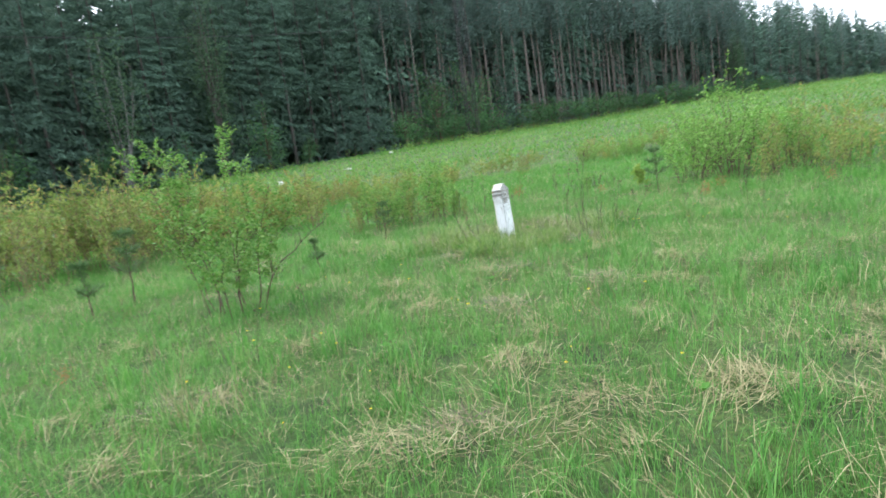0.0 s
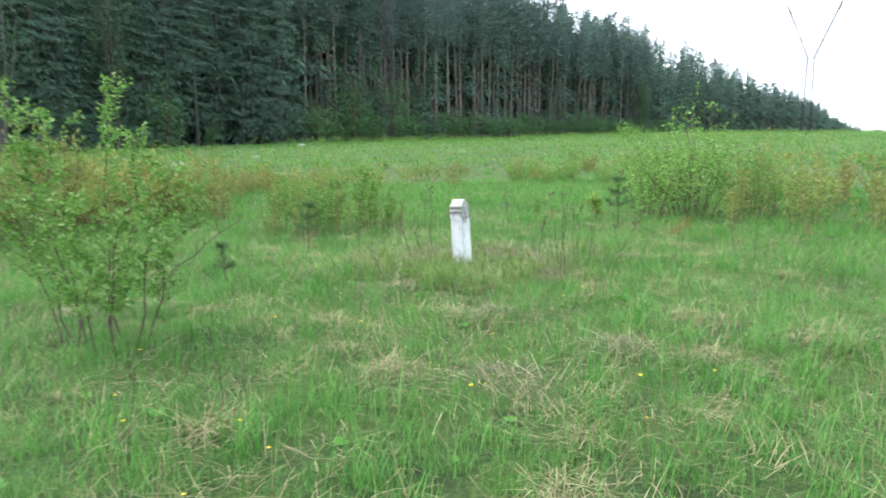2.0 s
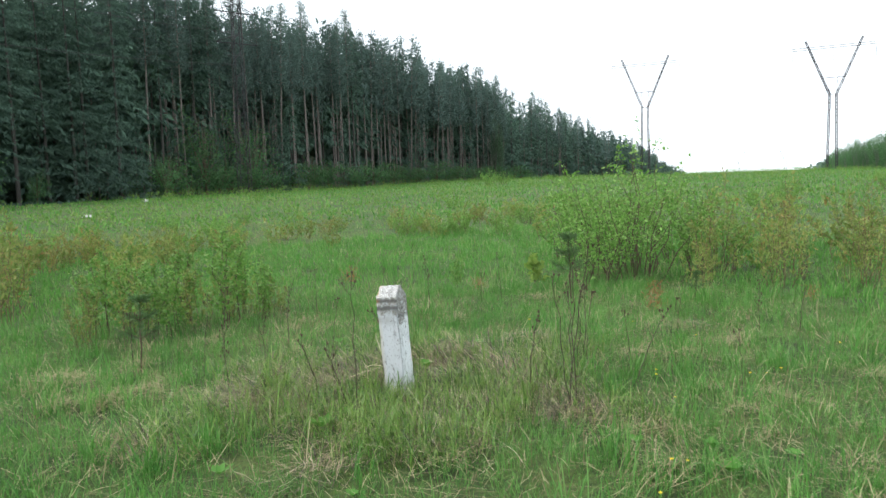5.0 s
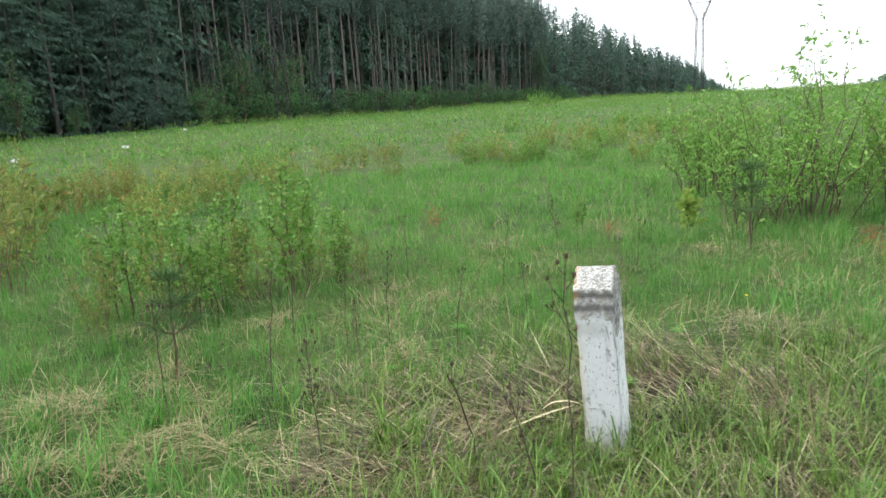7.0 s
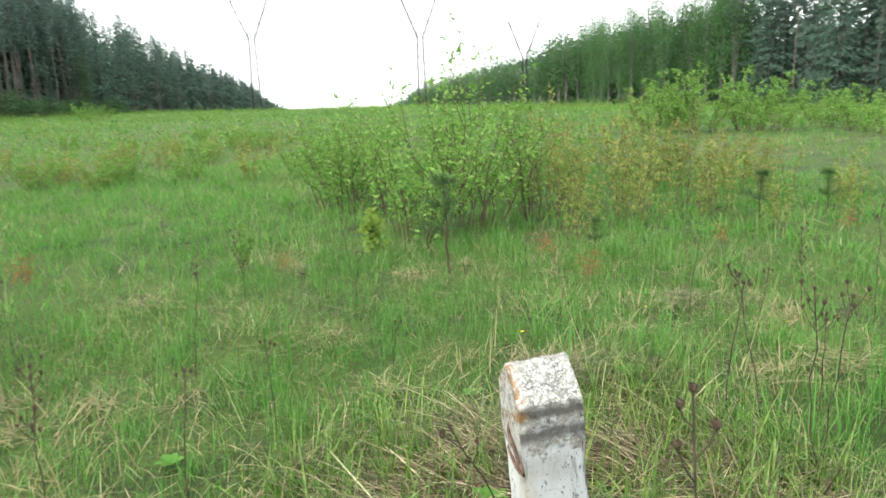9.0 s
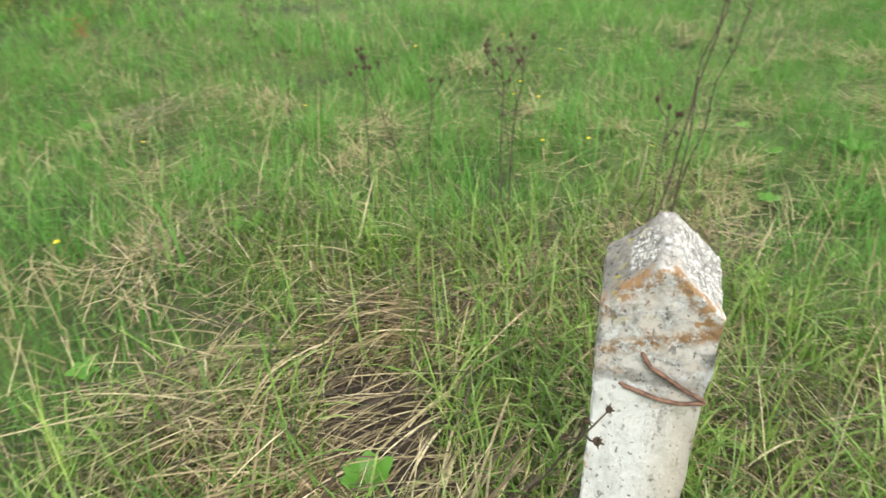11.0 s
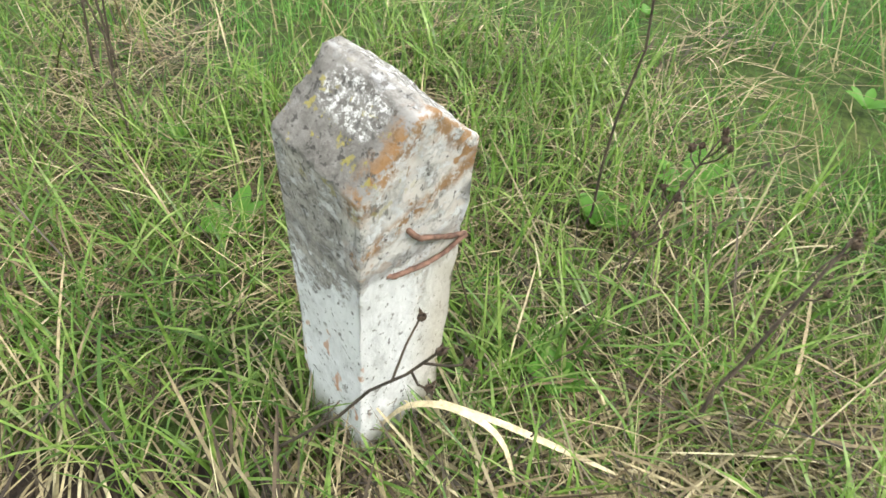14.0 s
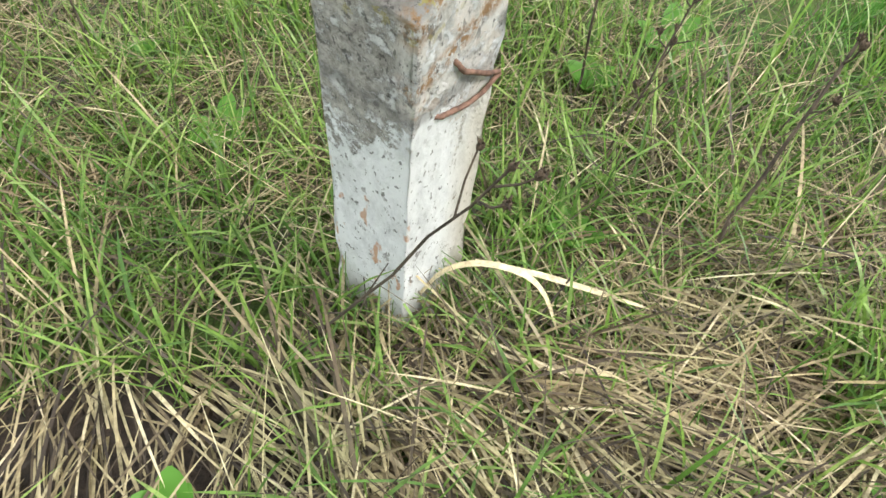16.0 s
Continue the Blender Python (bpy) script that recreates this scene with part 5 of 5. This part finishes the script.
green, post_green, straw, far_green, walk_straw = Heap(), Heap(), Heap(), Heap(), Heap()


def sow(heap, x, y, h0, h1, w0, w1, lean, curl, segs, lift=0.0, flow=0.0, along=None, base=0.0):
    n = len(x)
    yaw = rng.uniform(0, 6.283, n)
    if along is not None:
        yaw = along + rng.normal(0, flow, n) + np.pi * (rng.random(n) < 0.18)
    elif flow:
        yaw = 6.283 * 1.5 * patchy(x * 1.3 + 1, y * 1.3, 1.2) + rng.normal(0, flow, n)
    h = rng.uniform(h0, h1, n) * np.clip(rng.normal(1, 0.22, n), 0.4, 1.6)
    heap.add(*blades(x, y, hills(x, y) + base + lift * rng.random(n), h, rng.uniform(w0, w1, n), np.abs(rng.normal(*lean, n)), yaw, np.abs(rng.normal(*curl, n)), segs))


# close round the post
def drifts(x, y):
    """Where matted straw shows between the green."""
    front = step01((y - 9.26 - 0.10 * np.sin(6 * x)) / 0.22) * step01((10.05 - y + 0.12 * np.sin(7 * x)) / 0.3) * step01((1.95 - x) / 0.4) * step01((x - 0.32) / 0.3)
    back = np.exp(-((x - 1.75) / 0.35) ** 2 - ((y - 8.75) / 0.3) ** 2) + np.exp(-((x - 0.45) / 0.2) ** 2 - ((y - 9.0) / 0.2) ** 2)
    return np.maximum(np.clip(2.2 * patchy(x * 2.1 + 4, y * 2.3, 1.9) - 0.9, 0, 0.7), np.maximum(0.8 * front, 0.75 * back))


for n, per, hh, ww, ln, cl in ((19000, 8, (0.06, 0.22), (0.0018, 0.0042), (0.12, 0.22), (0.8, 0.6)), (15000, 6, (0.12, 0.28), (0.0034, 0.0072), (0.14, 0.22), (1.0, 0.6)), (3600, 5, (0.14, 0.26), (0.0055, 0.0095), (0.2, 0.25), (1.2, 0.6))):
    x, y = clumped(n, -0.9, 3.0, 7.6, 10.8, per, 0.02)
    keep = off_post(x, y) & (rng.random(len(x)) < round_post(x, y)) & (rng.random(len(x)) > 0.6 * near_tussock(x, y)) & (rng.random(len(x)) < 1.0 - 0.68 * drifts(x, y)) & (rng.random(len(x)) > 1.3 * hollow(x, y))
    sow(post_green, x[keep], y[keep], *hh, *ww, ln, cl, 4)
for n, per, ww, fl in ((46000, 14, (0.0013, 0.003), 0.5), (12000, 9, (0.003, 0.006), 0.3)):
    x, y = clumped(n, -0.9, 3.0, 7.6, 10.8, per, 0.05)
    lie = np.repeat(rng.uniform(0, 6.283, n // per), per) * 0.5 + 3.1 * patchy(x, y, 1.5)
    keep = off_post(x, y, 0.004) & (rng.random(len(x)) < round_post(x, y)) & (rng.random(len(x)) < (0.42 + 0.55 * drifts(x, y) + 0.4 * near_tussock(x, y)) * (1 - np.clip(1.4 * hollow(x, y) + 0.8 * hollow(x, y + 0.12), 0, 1)))
    sow(straw, x[keep], y[keep], 0.10, 0.32, *ww, (1.15, 0.33), (0.8, 0.5), 5, 0.04, fl, lie[keep])
# the thick combed mat at the foot of the post
for n, per, hh, ww, fl in ((7200, 13, (0.18, 0.38), (0.0038, 0.0082), 0.16), (5200, 12, (0.12, 0.30), (0.0025, 0.0045), 0.35)):
    x, y = clumped(n, 0.0, 2.0, 9.1, 10.1, per, 0.024)
    k = n // per
    lie = np.where(x > 0.62, 1.95 - 0.5 * (x - 1.4), np.repeat(np.where(rng.random(k) < 0.5, 0.35, 2.6), per)) + np.repeat(rng.normal(0, 0.35, k), per)
    keep = off_post(x, y, 0.012) & (rng.random(len(x)) < 0.95 * drifts(x, y) * (1 - np.clip(1.5 * hollow(x, y) + 0.9 * hollow(x, y + 0.14), 0, 1)))
    sow(straw, x[keep], y[keep], *hh, *ww, (1.26, 0.2), (0.55, 0.3), 6, 0.05, fl, lie[keep])
# a dense tuft of broad green blades beside the mat
for cx, cy in ((0.20, 9.44), (0.14, 9.38), (0.24, 9.52), (0.10, 9.50)):
    x, y = cx + rng.normal(0, 0.035, 46), cy + rng.normal(0, 0.035, 46)
    sow(post_green, x, y, 0.13, 0.27, 0.005, 0.0095, (0.2, 0.2), (0.9, 0.5), 5)
# a few broad sheaves that arch over the bare hollow
for cx, cy in ((1.62, 9.40), (1.55, 9.36), (1.47, 9.37), (1.40, 9.36), (1.33, 9.38), (1.27, 9.40), (1.20, 9.42), (1.52, 9.46), (1.36, 9.45), (1.14, 9.50), (1.66, 9.52), (1.44, 9.58)):
    n = 11
    x, y = cx + rng.normal(0, 0.014, n), cy + rng.normal(0, 0.012, n)
    sow(straw, x, y, 0.20, 0.36, 0.004, 0.0075, (1.0, 0.15), (0.8, 0.25), 7, 0.02, 0.14, np.full(n, 1.95 + rng.normal(0, 0.3)))
# along the walk: uneven tufts, thin in places, over beaten-down straw
def thick(x, y):
    """Where the green stands dense."""
    return np.clip(0.9 * patchy(x * 1.3 + 3, y * 1.3, 1.7) + 0.75 * patchy(x + 5, y + 2, 5.2) - 0.42, 0, 1)


for n, per, hh, ww, segs in ((90000, 9, (0.07, 0.20), (0.0022, 0.0048), 3), (170000, 12, (0.05, 0.15), (0.0018, 0.0042), 2)):
    x, y = clumped(n, -5.5, 6.0, 1.2, 13.5, per, 0.035)
    inner = rng.random(len(x)) < round_post(x, y)
    keep = in_view(x, y) & ~inner & (rng.random(len(x)) > 0.5 * near_tussock(x, y)) & (rng.random(len(x)) < 0.42 + 0.8 * thick(x, y))
    sow(green, x[keep], y[keep], *hh, *ww, (0.14, 0.2), (0.7, 0.55), segs)
# broader, taller tufts of fresh blades
for cx, cy in zip(*scatter(420, -4.5, 6.0, 1.6, 13.0)):
    if in_view(cx, cy) and round_post(cx, cy) < 0.5 and patchy(cx + 2, cy, 1.1) > 0.42:
        n = int(rng.integers(16, 46))
        x, y = cx + rng.normal(0, 0.05, n), cy + rng.normal(0, 0.05, n)
        sow(green, x, y, 0.13, 0.27, 0.0035, 0.0075, (0.16, 0.16), (0.7, 0.5), 4)
x, y = clumped(150000, -5.5, 6.0, 1.2, 13.5, 14, 0.07)
inner = rng.random(len(x)) < round_post(x, y)
open_ground = np.exp(-((x - 1.6) / 2.4) ** 2 - ((y - 6.0) / 2.6) ** 2)
keep = in_view(x, y) & ~inner & (rng.random(len(x)) < 0.10 + 0.22 * (1 - thick(x, y)) + 0.10 * open_ground + 0.3 * near_tussock(x, y))
sow(walk_straw, x[keep], y[keep], 0.08, 0.26, 0.002, 0.005, (1.12, 0.4), (0.6, 0.5), 3, 0.05, 0.8)
small_tufts = [(rng.uniform(-2.8, 4.4), rng.uniform(2.0, 12.5), rng.uniform(0.06, 0.15)) for _ in range(130)]
for tx, ty, r in TUSSOCKS + small_tufts:
    if r < 0.18 and (round_post(tx, ty) > 0.3 or thick(np.float64(tx), np.float64(ty)) > 0.5):
        continue
    n = int(185 * r / 0.25)
    turn = rng.uniform(0, 6.283)
    al, ac = rng.normal(0, r * 0.7, n), rng.normal(0, r * 0.45, n)
    x, y = tx + al * math.cos(turn) - ac * math.sin(turn), ty + al * math.sin(turn) + ac * math.cos(turn)
    fall = np.where(rng.random(n) < 0.6, turn, np.arctan2(y - ty, x - tx))      # most lie one way, the rest outward
    keep = off_post(x, y, 0.01)
    mound = 0.30 * r * np.exp(-((x - tx) ** 2 + (y - ty) ** 2) / (r * r))
    heap = straw if r > 0.19 and rng.random() < 0.45 else walk_straw
    sow(heap, x[keep], y[keep], 0.08, 0.22, 0.0018, 0.0045, (1.38, 0.22), (0.45, 0.35), 4, 0.03, 0.6, fall[keep], mound[keep])
# further out
for n, box, spread, ww in ((95000, (-9, 12, 8.5, 22), 0.07, (0.006, 0.012)), (48000, (-20, 34, 2.5, 36), 0.12, (0.010, 0.020))):
    x, y = clumped(n, *box, 10, spread)
    inside = (x > -5.5) & (x < 6.0) & (y < 13.5)
    if spread > 0.1:
        inside = inside | ((x > -9) & (x < 12) & (y > 8.5) & (y < 22))
    keep = in_view(x, y) & ~inside & (rng.random(len(x)) < 0.55 + 0.6 * patchy(x, y, 0.9))
    sow(far_green, x[keep], y[keep], 0.09, 0.25, *ww, (0.3, 0.3), (0.8, 0.5), 2)
x, y = clumped(34000, -20, 34, 2.5, 36, 12, 0.2)
keep = in_view(x, y) & ~((x > -5.5) & (x < 6.0) & (y < 13.5)) & (rng.random(len(x)) < patchy(x, y, 0.6))
sow(walk_straw, x[keep], y[keep], 0.12, 0.28, 0.006, 0.012, (1.0, 0.4), (0.6, 0.4), 2, 0.06)
# far meadow
al, sd = rng.uniform(0, 1, 120000) ** 1.7 * 230 - 10, rng.uniform(-70, 60, 120000)
x, y = U[0] * al + N[0] * sd, U[1] * al + N[1] * sd
keep = (np.hypot(x, y - 5) > 26)
sow(far_green, x[keep], y[keep], 0.14, 0.34, 0.06, 0.12, (0.4, 0.4), (0.5, 0.4), 1)

# low brush that dots the far meadow
brush = Heap()
nb = 3600
al, sd = rng.uniform(0, 1, nb) ** 1.5 * 210 + 6, rng.uniform(-68, 58, nb)
bx, by = U[0] * al + N[0] * sd, U[1] * al + N[1] * sd
keep = (np.hypot(bx, by - 6) > 17) & (rng.random(nb) < 0.25 + 0.8 * patchy(bx, by, 0.12))
for x0, y0 in zip(bx[keep], by[keep]):
    m = 46
    sx, hz = rng.uniform(0.2, 0.6), rng.uniform(0.3, 0.95)
    p = np.stack([x0 + rng.normal(0, sx, m), y0 + rng.normal(0, sx, m), rng.random(m) * hz], 1)
    p[:, 2] += hills(p[:, 0], p[:, 1])
    brush.add(*leaves(p, rng.normal(size=(m, 3)) * 0.5 + [0, 0, 0.8], rng.uniform(0.06, 0.18, m), 0.45, rng))
tagged(new("far_brush", brush.mesh("far_brush", M_BRUSH)), "low yellow-green brush dotted over the far meadow", "brush", kind="stuff")

tagged(new("meadow_grass", green.mesh("meadow_grass", M_GRASS)), "fresh green meadow grass growing in uneven tufts", "grass", kind="stuff")
tagged(new("long_grass", post_green.mesh("long_grass", M_GRASS_POST)), "long bright green grass blades round the post", "grass", kind="stuff")
tagged(new("distant_grass", far_green.mesh("distant_grass", M_GRASS_FAR)), "soft green grass of the wide open meadow", "grass", kind="stuff")
tagged(new("trodden_straw", walk_straw.mesh("trodden_straw", M_STRAW_WALK)), "greyish beaten-down dead grass between the green tufts", "straw", kind="stuff")
tagged(new("dry_straw", straw.mesh("dry_straw", M_STRAW)), "matted straw-coloured dead grass of last year", "straw", kind="stuff")

# long pale blades lying by the post
for k, pts in enumerate((((0.975, 9.285, 0.065), (0.935, 9.275, 0.13), (0.87, 9.285, 0.16), (0.80, 9.31, 0.155), (0.765, 9.33, 0.12), (0.74, 9.365, 0.045)), ((0.88, 9.27, 0.14), (0.77, 9.29, 0.12), (0.67, 9.31, 0.09), (0.56, 9.33, 0.05)),
                         ((0.86, 9.39, 0.035), (0.76, 9.432, 0.045), (0.68, 9.44, 0.04), (0.61, 9.444, 0.02)), ((0.76, 9.15, 0.08), (0.75, 9.11, 0.14), (0.735, 9.06, 0.21), (0.73, 9.04, 0.25)))):
    p = np.array(pts)
    t = np.linspace(0, 1, 16)
    c = np.stack([np.interp(t, np.linspace(0, 1, len(p)), p[:, i]) for i in range(3)], 1)
    for _ in range(2):
        c[1:-1] = (c[:-2] + 2 * c[1:-1] + c[2:]) / 4
    c[:, 2] += hills(c[:, 0], c[:, 1]) + 0.045
    w = (0.002 if k == 3 else 0.0065) * np.sin(np.pi * (0.12 + 0.86 * t)) ** 0.6
    d = unit(np.gradient(c, axis=0))
    s = unit(np.cross(d, [0, 0, 1.0]))
    v = np.stack([c - s * w[:, None], c + [0, 0, -0.0015], c + s * w[:, None]], 1).reshape(-1, 3)
    i = np.arange(15)[:, None] * 3
    h = Heap()
    h.add(v, np.concatenate([i + [0, 1, 4, 3], i + [1, 2, 5, 4]]))
    tagged(new("straw_blade", h.mesh("straw_blade", M_PALE)), "long pale dry grass blade bent beside the post", "straw blade", "pale straw blades by the post")
